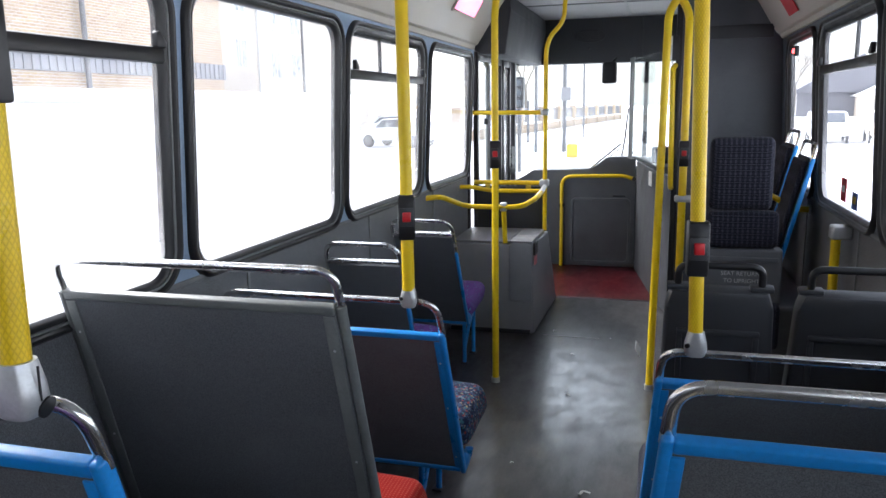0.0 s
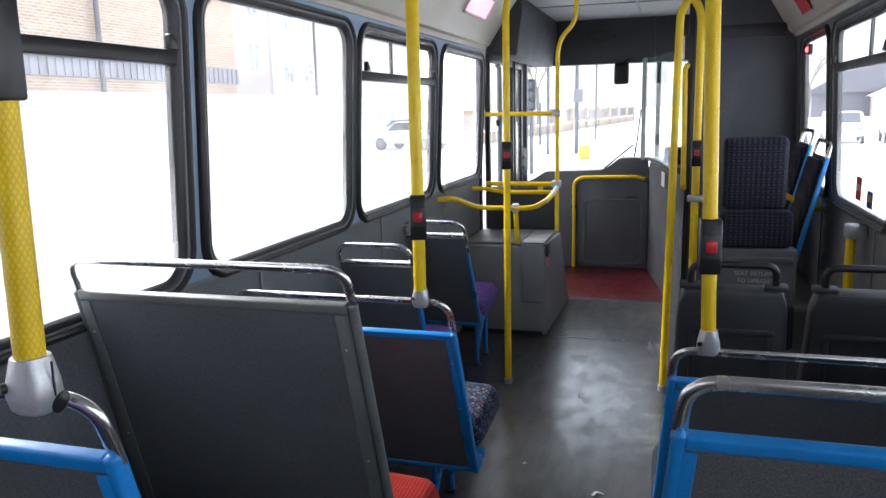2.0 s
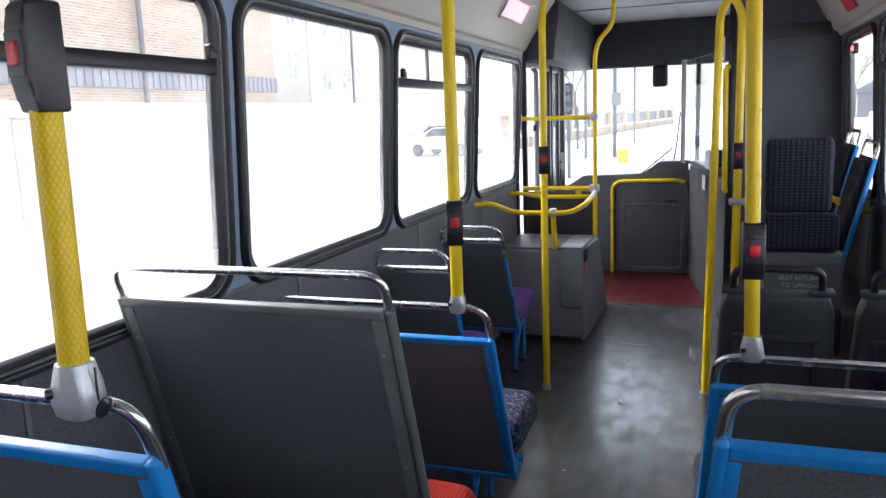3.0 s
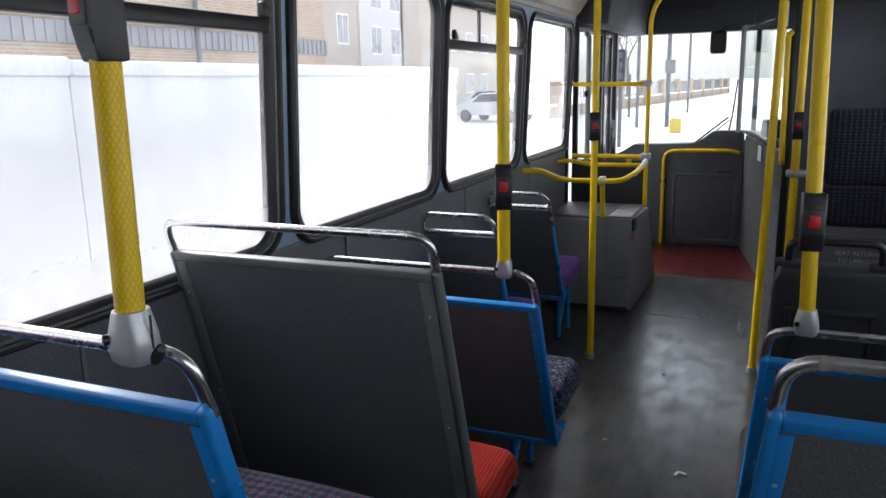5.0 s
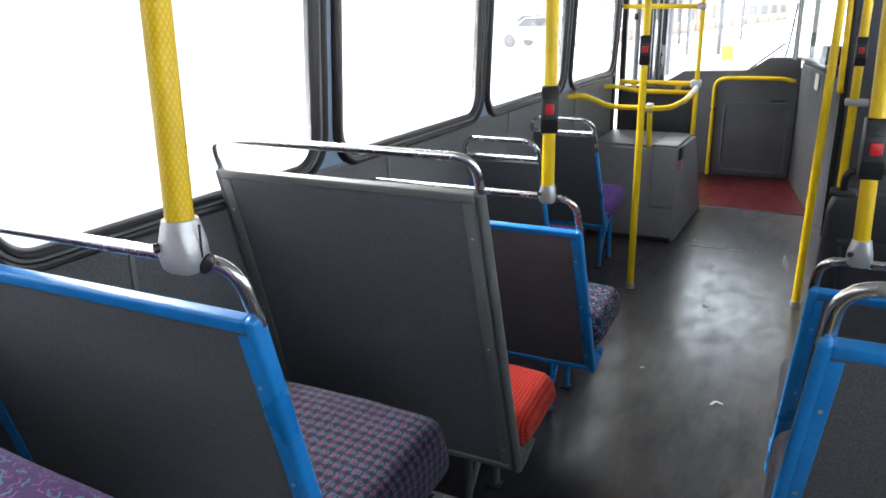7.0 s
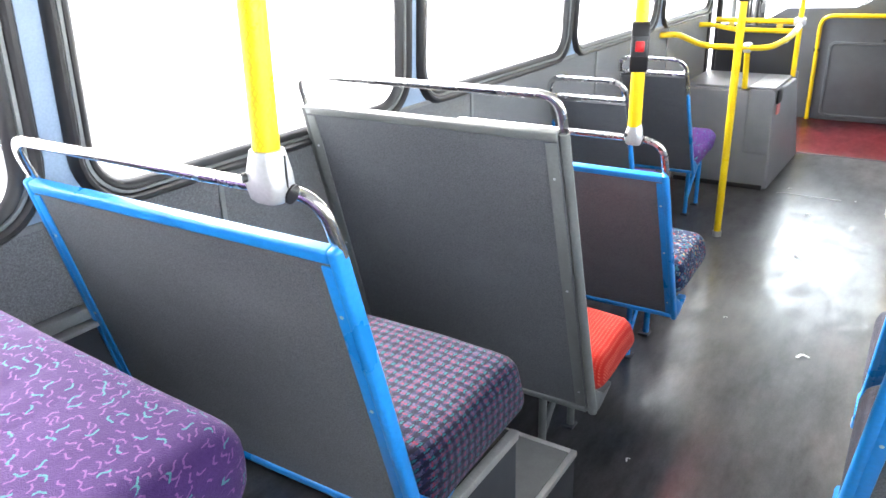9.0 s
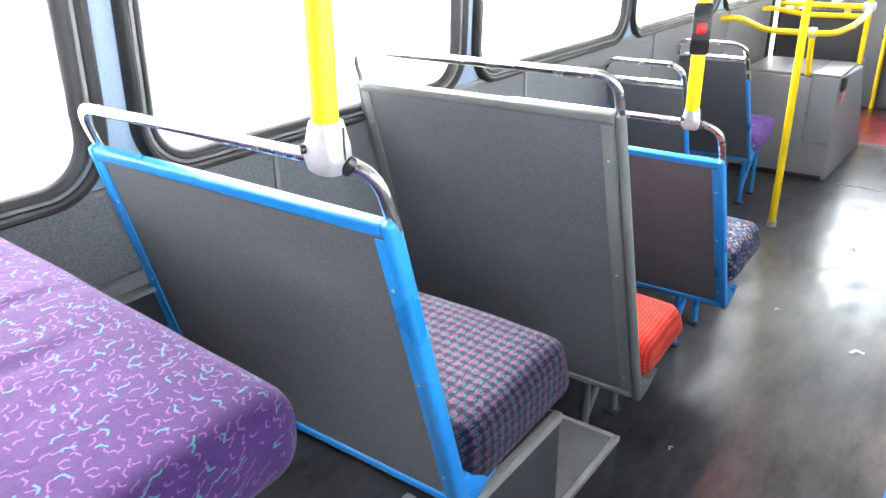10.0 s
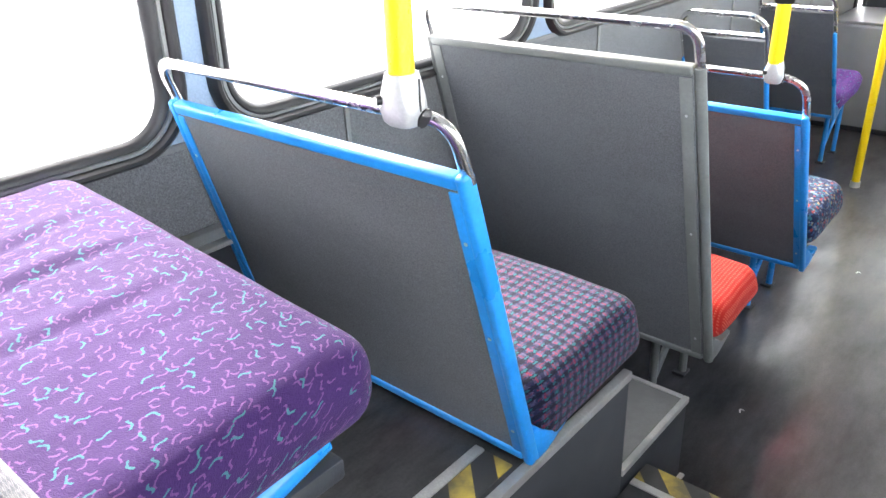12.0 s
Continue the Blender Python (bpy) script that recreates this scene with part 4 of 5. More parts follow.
def stop_button(parent, at, face=(0, -1, 0), size=1.0):
    """Bell push: a dark moulded body round the pole with a red button."""
    f = Vector(face).normalized()
    M = Matrix.Translation(at) @ Matrix.Rotation(math.atan2(-f.x, f.y) + math.pi, 4, "Z")
    s = size
    side = [(0.026, -0.082), (-0.025, -0.082), (-0.028, -0.062), (-0.036, -0.036), (-0.036, 0.044), (-0.029, 0.070), (-0.025, 0.08), (0.026, 0.08)]
    one = prism([(p * s, q * s) for p, q in side], "x", -0.0295 * s, 0.0295 * s, 0.006 * s)
    one.transform(M)
    b = part("bell_push", one, BLACKFRAME, parent, "dark bell push with a red button")
    part("button", box(-0.015 * s, 0.015 * s, -0.043 * s, -0.033 * s, -0.014 * s, 0.021 * s, 0.004 * s, m=M), BUTTONRED, b, "red stop button")
    part("button_frame", box(-0.025 * s, 0.025 * s, -0.0385 * s, -0.0335 * s, -0.030 * s, 0.036 * s, 0.003 * s, m=M), DARKPLASTIC, b)
    return b


def pole_thing(label, at, group="handrail poles"):
    return thing("grab_pole", at, label, "grab pole", group)


pA = pole_thing("yellow dimpled grab pole with a bell push, clamped to a seat", (-0.41, 0.49, 1.25))
part("tube", tube([(-0.41, 0.49, 1.30), (-0.41, 0.497, 1.75), (-0.405, 0.50, CEIL)], 0.0175, 0.05, 18), YELLOW_GRIP, pA)
clamp_on(pA, (-0.41, 0.491, 1.288), 0, 0.82)
stop_button(pA, (-0.410, 0.496, 1.672), (-0.3, -0.95, 0), 0.74)
pB = pole_thing("yellow grab pole with a bell push, clamped to a seat", (-0.437, 1.99, 1.0))
part("tube", tube([(-0.437, 1.992, 1.045), (-0.437, 1.99, 1.9), (-0.439, 1.988, CEIL)], 0.0192, 0.05, 16), YELLOW, pB)
clamp_on(pB, (-0.437, 1.995, 1.02), 0, 0.75)
stop_button(pB, (-0.437, 1.99, 1.274), (0.3, -0.9, 0), 0.85)
pR = pole_thing("yellow dimpled grab pole with a bell push, clamped to a seat", (0.388, 1.655, 1.0))
part("tube", tube([(0.391, 1.655, 1.055), (0.372, 1.655, 1.84), (0.362, 1.655, CEIL)], 0.0168, 0.05, 18), YELLOW_GRIP, pR)
clamp_on(pR, (0.392, 1.655, 1.036), 0, 0.74)
stop_button(pR, (0.386, 1.655, 1.268), (0.1, -1, 0), 0.8)
p1 = pole_thing("yellow floor to ceiling grab pole with a bell push", (-0.584, 4.01, 0))
part("tube", tube([(-0.584, 4.01, 0), (-0.584, 4.01, 2.17), (-0.50, 4.01, CEIL)], 0.0195, 0.12, 16), YELLOW, p1)
part("collar", disc((-0.584, 4.01, 0), (0, 0, 1), 0.025, 0.03, 16), SILVER, p1, "worn metal floor socket")
stop_button(p1, (-0.584, 4.01, 1.335), (0.2, -1, 0), 0.95)
hp = pole_thing("yellow hooped pair of grab poles beside the wheelchair bay", (0.36, 4.1, 0))
part("tube", tube([(0.288, 4.09, 0), (0.320, 4.09, 2.06), (0.372, 4.10, 2.15), (0.425, 4.10, 2.06), (0.425, 4.10, 0)], 0.0205, 0.07, 16), YELLOW, hp)
part("collar", disc((0.288, 4.09, 0), (0, 0, 1), 0.026, 0.03, 16), SILVER, hp)
part("collar", disc((0.425, 4.10, 0), (0, 0, 1), 0.026, 0.03, 16), SILVER, hp)
part("bracket", box(0.385, 0.49, 4.075, 4.125, 1.075, 1.11, 0.008), SILVER, hp, "silver bracket")
stop_button(hp, (0.425, 4.10, 1.335), (0.0, -1, 0), 0.85)
cp = pole_thing("yellow upright grab rail on the edge of the cab partition", (0.40, 5.5, 0.95))
part("tube", tube([(0.39, 5.54, 1.0), (0.385, 5.49, 1.02), (0.372, 5.48, 1.84), (0.39, 5.54, 1.86)], 0.019, 0.03, 14), YELLOW, cp)
ws = pole_thing("short yellow post with a grey clamp fixed to the side wall", (1.08, 3.56, 0))
part("tube", tube([(1.08, 3.56, 0.0), (1.08, 3.56, 1.0)], 0.021, 0, 14), YELLOW, ws)
part("clamp", box(1.052, 1.14, 3.525, 3.595, 0.985, 1.05, 0.012, 3), SILVER, ws, "grey clamp on the wall")
wr = thing("grab_rail", (1.0, 4.3, 1.0), "yellow bent grab rail fixed to the wall by the wheelchair bay", "grab rail")
part("tube", tube([(1.14, 4.53, 0.99), (1.05, 4.54, 0.995), (0.96, 4.56, 1.05), (0.90, 4.56, 1.075)], 0.017, 0.06, 12), YELLOW, wr)
part("flange", disc((1.143, 4.53, 0.99), (-1, 0, 0), 0.03, 0.012, 14), SILVER, wr)


def side_seat(y, x_top, z_top, label):
    """Inward-facing seat seen on edge: blue frame, dark back, chrome loop."""
    s = thing("bus_seat", (0.95, y, 0.5), label, "bus seat", "inward-facing seats")
    M = pose(x_top - 0.16, y, 0.56, 0, 13, 0)
    H = z_top - 0.56 - 0.08
    for yy in (-0.19, 0.19):
        part("frame_post", box(-0.010, 0.012, yy - 0.015, yy + 0.015, 0, H, 0.006, m=M), BLUE, s)
    part("back_panel", box(-0.012, 0.01, -0.178, 0.178, 0.02, H, 0.003, m=M), DARKPLASTIC, s)
    part("backrest", cushion(-0.045, -0.013, -0.165, 0.165, 0.05, H - 0.02, 0.015, 0.0, 0, M, (5, 10, 10)), NAVYPLAID, s)
    part("grab_rail", tube([(0, -0.19, H - 0.01), (0, -0.19, H + 0.08), (0, 0.19, H + 0.08), (0, 0.19, H - 0.01)], 0.013, 0.06, 12, m=M), CHROME, s, "polished grab rail")
    part("seat_cushion", cushion(0.62, 0.90, y - 0.19, y + 0.19, 0.505, 0.60, 0.035, 0.008), NAVYPLAID, s)
    return s


side_seat(4.44, 1.075, 1.40, "blue framed inward-facing seat with a chrome loop on the wheel box")
side_seat(5.02, 1.075, 1.44, "blue framed inward-facing seat with a chrome loop on the wheel box")
wa = thing("wheel_box", (0.85, 4.8, 0), "dark grey wheel arch box under the inward-facing seats", "wheel box")
part("box_body", box(0.60, WL, 4.15, 5.45, 0, 0.50, 0.02, 3), DASHGREY, wa)

# luggage box over the front wheel, with its rails
lb = thing("luggage_box", (-0.8, 5.3, 0), "moulded grey luggage box with a lid and a litter slot", "luggage box")
body = bmesh.new()
one = bmesh.new()
lo = [(-WL, 5.0), (-0.512, 5.0), (-0.488, 6.06), (-WL, 6.06)]
hi = [(-WL, 5.0), (-0.530, 5.0), (-0.50, 5.62), (-WL, 5.62)]
vl = [one.verts.new((x, y, 0)) for x, y in lo]
vh = [one.verts.new((x, y, 0.645)) for x, y in hi]
one.faces.new(vl[::-1])
one.faces.new(vh)
for i in range(4):
    one.faces.new((vl[i], vl[(i + 1) % 4], vh[(i + 1) % 4], vh[i]))
bmesh.ops.bevel(one, geom=list(one.edges), offset=0.018, segments=3, profile=0.5, affect="EDGES")
part("box_body", merge(body, one), BOXGREY, lb)
part("lid", box(-1.11, -0.70, 5.01, 5.60, 0.645, 0.664, 0.006), BOXGREY, lb, "grey lid")
part("top_panel", box(-0.695, -0.532, 5.165, 5.60, 0.645, 0.664, 0.006), BOXGREY, lb)
cover = ring_sweep([[(x, 5.0 - d, z) for x, z in round_rect(-0.69 + o, -0.528 - o * 0.3, 0.235 + o, 0.655 - o * 0.3, 0.022)] for o, d in ((0.0, -0.01), (0.0, 0.006), (0.006, 0.013), (0.012, 0.015))])
bmesh.ops.holes_fill(cover, edges=cover.edges)
part("front_cover", cover, BOXGREY, lb, "raised cover of the litter bin")
part("cover_top", box(-0.69, -0.528, 4.99, 5.16, 0.655, 0.672, 0.006), BOXGREY, lb)
part("slot", box(-0.526, -0.512, 5.025, 5.165, 0.565, 0.650, 0.003), BLACKFRAME, lb, "black litter slot")
part("sticker", box(-0.5225, -0.5110, 5.04, 5.12, 0.495, 0.555, 0.0), worn("pink_sticker", (0.6, 0.2, 0.22), 0.6), lb, "small pink sticker")
part("kick_strip", box(-1.12, -0.54, 4.985, 5.0, 0.0, 0.03, 0.003), RUBBER, lb)
rl = thing("grab_rail", (-0.8, 5.2, 0.66), "yellow tubular guard rails round the luggage box", "grab rail")
part("lower_rail", tube([(-1.155, 4.51, 1.018), (-1.07, 4.6, 1.02), (-0.98, 4.92, 0.916), (-0.60, 4.95, 0.914), (-0.53, 5.25, 0.95), (-0.53, 5.58, 0.985)], 0.0175, 0.1, 14), YELLOW, rl)
part("middle_rail", tube([(-1.155, 5.40, 1.0), (-1.06, 5.42, 1.0), (-0.94, 5.58, 0.955), (-0.53, 5.60, 0.955)], 0.0165, 0.08, 14), YELLOW, rl)
part("upper_rail", tube([(-1.09, 5.63, 1.016), (-0.53, 5.63, 1.014)], 0.0175, 0.05, 14), YELLOW, rl)
part("top_rail", tube([(-1.09, 5.61, 1.551), (-0.53, 5.60, 1.547)], 0.0165, 0.05, 14), YELLOW, rl)
part("short_post", tube([(-0.722, 4.95 + 0.06, 0.655), (-0.722, 4.955, 0.91)], 0.0175, 0.02, 14), YELLOW, rl)
part("upright", tube([(-0.529, 5.6, 0.655), (-0.529, 5.6, 2.0), (-0.50, 5.6, 2.10), (-0.40, 5.6, 2.20), (-0.39, 5.6, CEIL)], 0.0165, 0.1, 14), YELLOW, rl)
part("clamp", box(-0.745, -0.70, 4.925, 4.985, 0.885, 0.945, 0.01, 3), SILVER, rl, "silver clamp")
part("clamp", box(-0.57, -0.50, 5.572, 5.65, 0.99, 1.045, 0.012, 3), SILVER, rl, "silver clamp")
part("clamp", box(-0.565, -0.505, 5.572, 5.63, 1.525, 1.572, 0.012, 3), SILVER, rl, "silver clamp")
part("joint", tube([(-0.546, 5.20, 0.938), (-0.53, 5.40, 0.965), (-0.528, 5.60, 0.995)], 0.0186, 0.05, 14), WHITEPAINT, rl, "white worn joint sleeve")
for x in (-0.98, -0.66):
    part("lug", box(x - 0.02, x + 0.02, 5.618, 5.63, 0.955, 1.0, 0.004), SIGNYELLOW, rl)
part("flange", disc((-1.161, 4.51, 1.015), (1, 0, 0), 0.03, 0.012, 14), SILVER, rl)
part("flange", disc((-1.161, 5.40, 1.0), (1, 0, 0), 0.028, 0.012, 14), SILVER, rl)
mp = thing("modesty_panel", (-0.8, 5.66, 0.65), "dark grey screen panel under the upper guard rail", "panel")
part("panel", box(-1.075, -0.55, 5.652, 5.668, 0.645, 0.985, 0.006), DARKPLASTIC, mp)
sc = thing("modesty_panel", (-0.8, 5.65, 0), "grey panel beside the entrance, behind the luggage box", "panel")
part("panel", box(-WL, -0.56, 6.065, 6.085, 0.0, 0.62, 0.006), DASHGREY, sc)

# ---------- entrance ----------
def door_leaf(name, y0, y1, x):
    d = thing(name, (x, (y0 + y1) / 2, 0), "glazed bus door leaf in a black frame", "door", "entrance doors", "structure")
    for a, b in ((y0, y0 + 0.05), (y1 - 0.05, y1)):
        part("door_stile", box(x - 0.02, x + 0.02, a, b, 0.01, 2.02, 0.008), BLACKFRAME, d)
    part("door_rail", box(x - 0.018, x + 0.018, y0 + 0.05, y1 - 0.05, 0.01, 0.10, 0.006), BLACKFRAME, d)
    part("door_rail", box(x - 0.018, x + 0.018, y0 + 0.05, y1 - 0.05, 1.95, 2.02, 0.006), BLACKFRAME, d)
    g = part("pane", box(x - 0.003, x + 0.003, y0 + 0.045, y1 - 0.045, 0.09, 1.96, 0), CLEARGLASS, d)
    g.visible_shadow = False
    return d


door_leaf("door_1", DOOR0 + 0.07, 6.71, -1.10)
door_leaf("door_2", 6.77, 7.13, -1.10)
solo("door_post", box(-1.165, -1.132, 5.632, 5.70, -0.06, CEIL - 0.03, 0.006), BLACKFRAME, "black post at the rear of the entrance", "door post", kind="structure")
solo("door_post", box(-1.17, -1.11, 7.21, 7.30, -0.06, CEIL - 0.03, 0.01), BLACKFRAME, "black post at the front of the entrance", "door post", kind="structure")
solo("wall_over_door", box(-1.16, -1.10, 5.72, NOSE, 2.03, CEIL, 0.0), DASHGREY, "grey panel over the entrance door", "wall", kind="structure")
solo("wall_right_cab", box(1.09, 1.15, 5.632, NOSE, 1.9, CEIL, 0), DASHGREY, "grey panel over the cab window", "wall", kind="structure")
solo("wall_corner", box(-1.16, -1.08, 7.302, NOSE + 0.03, -0.06, 0.85, 0.0), DASHGREY, "grey front corner panel", "wall", kind="structure")
db = thing("door_gear_box", (-0.95, 6.1, 2.0), "dark grey door gear housing with a lamp over the entrance", "housing")
part("housing", prism([(-1.10, 2.03), (-1.02, 1.985), (-0.835, 1.98), (-0.795, 2.30), (-0.80, CEIL), (-1.10, CEIL)], "y", 5.605, 7.455, 0.012), HEADGREY, db)
part("lamp_strip", box(-0.97, -0.89, 6.3, 7.0, 1.99, 2.003, 0.005), WHITEPANEL, db, "pale lamp cover")
part("keyhole", disc((-0.832, 6.2, 2.17), (1, 0, 0), 0.012, 0.01, 10), BLACKFRAME, db)
dp = thing("grab_rail", (-1.06, 6.08, 0.3), "pale grey vertical pull bar inside the entrance doors", "grab rail")
part("tube", tube([(-1.10, 6.08, 0.30), (-1.075, 6.08, 0.33), (-1.075, 6.08, 1.92), (-1.10, 6.08, 1.95)], 0.021, 0.02, 14), TRIMGREY, dp)
for z in (0.62, 1.45):
    part("bracket", box(-1.10, -1.07, 6.05, 6.11, z, z + 0.05, 0.006), BLACKFRAME, dp)
bp = thing("door_buffer", (-1.04, 7.2, 1.0), "black three-lobed rubber buffer on the door post", "buffer")
for i in range(3):
    part("lobe", disc((-1.12, 7.19, 0.985 + i * 0.09), (1, -0.3, 0), 0.047, 0.06, 14), RUBBER, bp)

# ---------- front: windscreen, dash, cab ----------
dash = thing("dash_panel", (-0.4, 7.5, 0), "moulded grey panel below the windscreen", "dash panel", "", "structure")
part("panel", prism([(-1.10, 0.0), (0.09, 0.0), (0.09, 1.098), (-0.165, 1.092), (-0.20, 1.082), (-0.325, 0.975), (-0.36, 0.966), (-0.89, 0.962), (-0.93, 0.952), (-1.04, 0.868), (-1.10, 0.86)], "y", 7.45, NOSE, 0.008), DASHGREY, dash)
ins = ring_sweep([[(x, 7.452 - d, z) for x, z in round_rect(-0.53 + o, 0.055 - o, 0.03 + o, 0.69 - o, 0.05)] for o, d in ((0, 0), (0.004, 0.012), (0.02, 0.014), (0.026, 0.002))])
part("moulding", ins, DASHGREY, dash)
part("vent_slot", box(-0.12, 0.0, 7.444, 7.452, 0.70, 0.72, 0.003), DARKPLASTIC, dash)
fr = thing("grab_rail", (-0.6, 7.42, 0), "yellow bent grab rail on the panel below the windscreen", "grab rail")
part("tube", tube([(-0.618, 7.42, 0.0), (-0.618, 7.41, 0.905), (-0.02, 7.40, 0.915), (0.07, 7.44, 0.885)], 0.0175, 0.11, 14), YELLOW, fr)
part("end_mount", disc((0.09, 7.452, 0.88), (-0.3, -1, 0.1), 0.022, 0.04, 12), BLACKFRAME, fr)
part("collar", box(-0.645, -0.59, 7.40, 7.45, 0.60, 0.63, 0.006), BLACKFRAME, fr)
wsn = thing("windscreen", (0, NOSE, 1.0), "large bus windscreen in a black rubber frame", "windscreen", "", "structure")
gl = part("pane", box(-1.12, 1.12, NOSE - 0.02, NOSE - 0.014, 0.84, 2.06, 0), CLEARGLASS, wsn)
gl.visible_shadow = False
part("centre_pillar", box(0.14, 0.185, NOSE - 0.075, NOSE - 0.022, 0.98, 2.06, 0.01), BLACKFRAME, wsn, "black pillar beside the cab")
for sx in (-1, 1):
    part("corner_pillar", box(sx * 1.145 - 0.03, sx * 1.145 + 0.03, NOSE - 0.07, NOSE + 0.02, 0.80, 2.1, 0.012), RUBBER, wsn)
part("top_rubber", box(-1.07, 1.07, NOSE - 0.05, NOSE + 0.01, 2.0, 2.05, 0.01), RUBBER, wsn)
solo("header_panel", box(-1.09, 1.09, 7.46, NOSE + 0.02, 1.992, CEIL, 0.01), HEADGREY, "dark grey panel above the windscreen", "panel", kind="structure")
solo("wall_cab_front", box(0.092, 1.09, 7.5, NOSE, -0.06, 1.0, 0.0), DASHGREY, "grey dash under the driver's windscreen", "wall", kind="structure")
cw = thing("window_cab", (1.1, 6.6, 1.05), "driver's side cab window in a black frame", "window", "", "structure")
cg = part("pane", box(1.098, 1.102, 5.64, 7.56, 1.05, 1.9, 0), GLASS, cw)
cg.visible_shadow = False
part("window_frame", box(1.09, 1.13, 6.55, 6.6, 1.05, 1.9, 0.005), BLACKFRAME, cw)
hv = thing("speaker_grille", (-0.38, 7.46, 2.27), "oval black speaker grille in the panel above the windscreen", "grille")
ov = [(-0.375 + 0.15 * math.cos(a), 2.245 + 0.062 * math.sin(a)) for a in (2 * math.pi * k / 28 for k in range(28))]
part("rim", prism(ov, "y", 7.446, 7.462, 0.004), BLACKFRAME, hv)
for i in range(5):
    part("slat", box(-0.49, -0.26, 7.440, 7.447, 2.207 + i * 0.018, 2.212 + i * 0.018, 0.001), RUBBER, hv)
part("knob", disc((-0.38, 7.455, 2.13), (0, -1, 0), 0.012, 0.02, 10), BLACKFRAME, hv)
for x in (-0.93, 0.12):
    solo("trim", box(x - 0.006, x + 0.006, 7.452, 7.462, 2.0, CEIL, 0.002), DARKPLASTIC, "joint in the panel above the windscreen", "trim", kind="structure")
mi = thing("interior_mirror", (-0.17, 7.40, 1.9), "black rounded interior mirror hanging at the windscreen", "mirror")
part("housing", cushion(-0.245, -0.105, 7.34, 7.40, 1.79, 1.995, 0.028, 0.0, 0.0, None, (8, 5, 10)), BLACKFRAME, mi)
part("stalk", tube([(-0.17, 7.39, 1.97), (-0.12, 7.46, 2.03)], 0.012, 0, 8), BLACKFRAME, mi)
wp = thing("windscreen_wiper", (-0.2, NOSE + 0.03, 1.0), "black windscreen wiper on the outside of the glass", "wiper")
part("arm", tube([(-0.42, NOSE + 0.03, 0.915), (-0.062, NOSE + 0.03, 1.212)], 0.009, 0, 8), BLACKFRAME, wp)
part("arm", tube([(-0.36, NOSE + 0.035, 0.915), (-0.05, NOSE + 0.035, 1.185)], 0.006, 0, 8), BLACKFRAME, wp)
part("blade", tube([(-0.055, NOSE + 0.03, 1.08), (-0.03, NOSE + 0.03, 1.24), (0.0, NOSE + 0.03, 1.56)], 0.009, 0, 8), BLACKFRAME, wp)

# driver's cab
pt = thing("cab_partition", (0.75, 5.6, 0), "tall dark grey partition behind the driver's cab", "partition", "", "structure")
part("panel", prism([(0.43, 0.0), (WL - 0.002, 0.0), (WL - 0.002, SILL - 0.02), (W0 - 0.004, SILL), (1.082, HEAD - 0.02), (1.03, 2.06), (0.905, 2.28), (0.825, CEIL), (0.43, CEIL)], "y", 5.56, 5.60, 0.004), PARTITION, pt)
part("dark_band", box(0.45, 1.02, 5.548, 5.562, 2.03, 2.12, 0.004), DARKPLASTIC, pt, "black horizontal band near the top")
part("edge_post", box(0.39, 0.432, 5.54, 5.62, 0.0, CEIL, 0.008), BLACKFRAME, pt)
cd = thing("cab_door", (0.25, 6.4, 0), "grey moulded cab door and counter beside the driver", "cab door")
side_line = [(0.415, 5.62), (0.30, 6.1), (0.10, 7.40)]
for (xa, ya), (xb, yb) in zip(side_line, side_line[1:]):
    d = Vector((xb - xa, yb - ya, 0))
    m = Matrix.Translation((xa, ya, 0)) @ Matrix.Rotation(math.atan2(d.y, d.x), 4, "Z")
    part("door_panel", box(0, d.length, -0.05, 0, 0.0, 1.06, 0.012, m=m), HEADGREY, cd)
part("counter", prism([(0.09, 7.45), (0.60, 7.45), (0.60, 6.2), (0.33, 6.2)], "z", 1.06, 1.10, 0.01), DASHGREY, cd)
part("notice", box(0.0, 0.17, -0.001, 0.002, 0.92, 1.04, 0.0, m=Matrix.Translation((0.225, 6.52, 0)) @ Matrix.Rotation(math.atan2(-1.3, 0.2), 4, "Z")), PAPER, cd, "small pale notice")
tm = thing("ticket_machine", (0.33, 6.6, 1.1), "black ticket machine on the cab counter", "ticket machine")
part("casing", box(0.24, 0.45, 6.5, 6.72, 1.10, 1.24, 0.02, 3), BLACKFRAME, tm)
part("display", box(0.27, 0.42, 6.492, 6.502, 1.13, 1.20, 0.003), DARKPLASTIC, tm)
sg = thing("assault_screen", (0.24, 6.6, 1.1), "clear plastic screen in a thin frame above the cab door", "screen")
slope = Matrix.Translation((0.285, 6.2, 0)) @ Matrix.Rotation(math.atan2(1.1, -0.255), 4, "Z")
ss = part("pane", box(0.02, 1.12, -0.003, 0.003, 1.10, 2.0, 0, m=slope), CLEARGLASS, sg)
ss.visible_shadow = False
part("frame_bar", box(1.10, 1.135, -0.012, 0.012, 1.09, 2.02, 0.004, m=slope), TRIMGREY, sg)
part("frame_bar", box(1.02, 1.05, -0.010, 0.010, 1.09, 2.02, 0.004, m=slope), WHITEPANEL, sg)
nt = solo("notice", box(0.315, 0.365, 5.53, 5.536, 1.90, 2.06, 0.001), PAPER, "pale paper notice on the cab edge", "notice")
part("print", box(0.322, 0.358, 5.5285, 5.5305, 1.93, 2.0, 0), INK, nt)
part("backing", box(0.31, 0.41, 5.537, 5.56, 1.895, 2.065, 0.002), BLACKFRAME, nt)
cs = thing("driver_seat", (0.75, 6.5, 0), "dark driver's seat inside the cab", "driver seat")
part("seat_cushion", cushion(0.5, 1.0, 6.3, 6.8, 0.45, 0.6, 0.05), NAVYPLAID, cs)
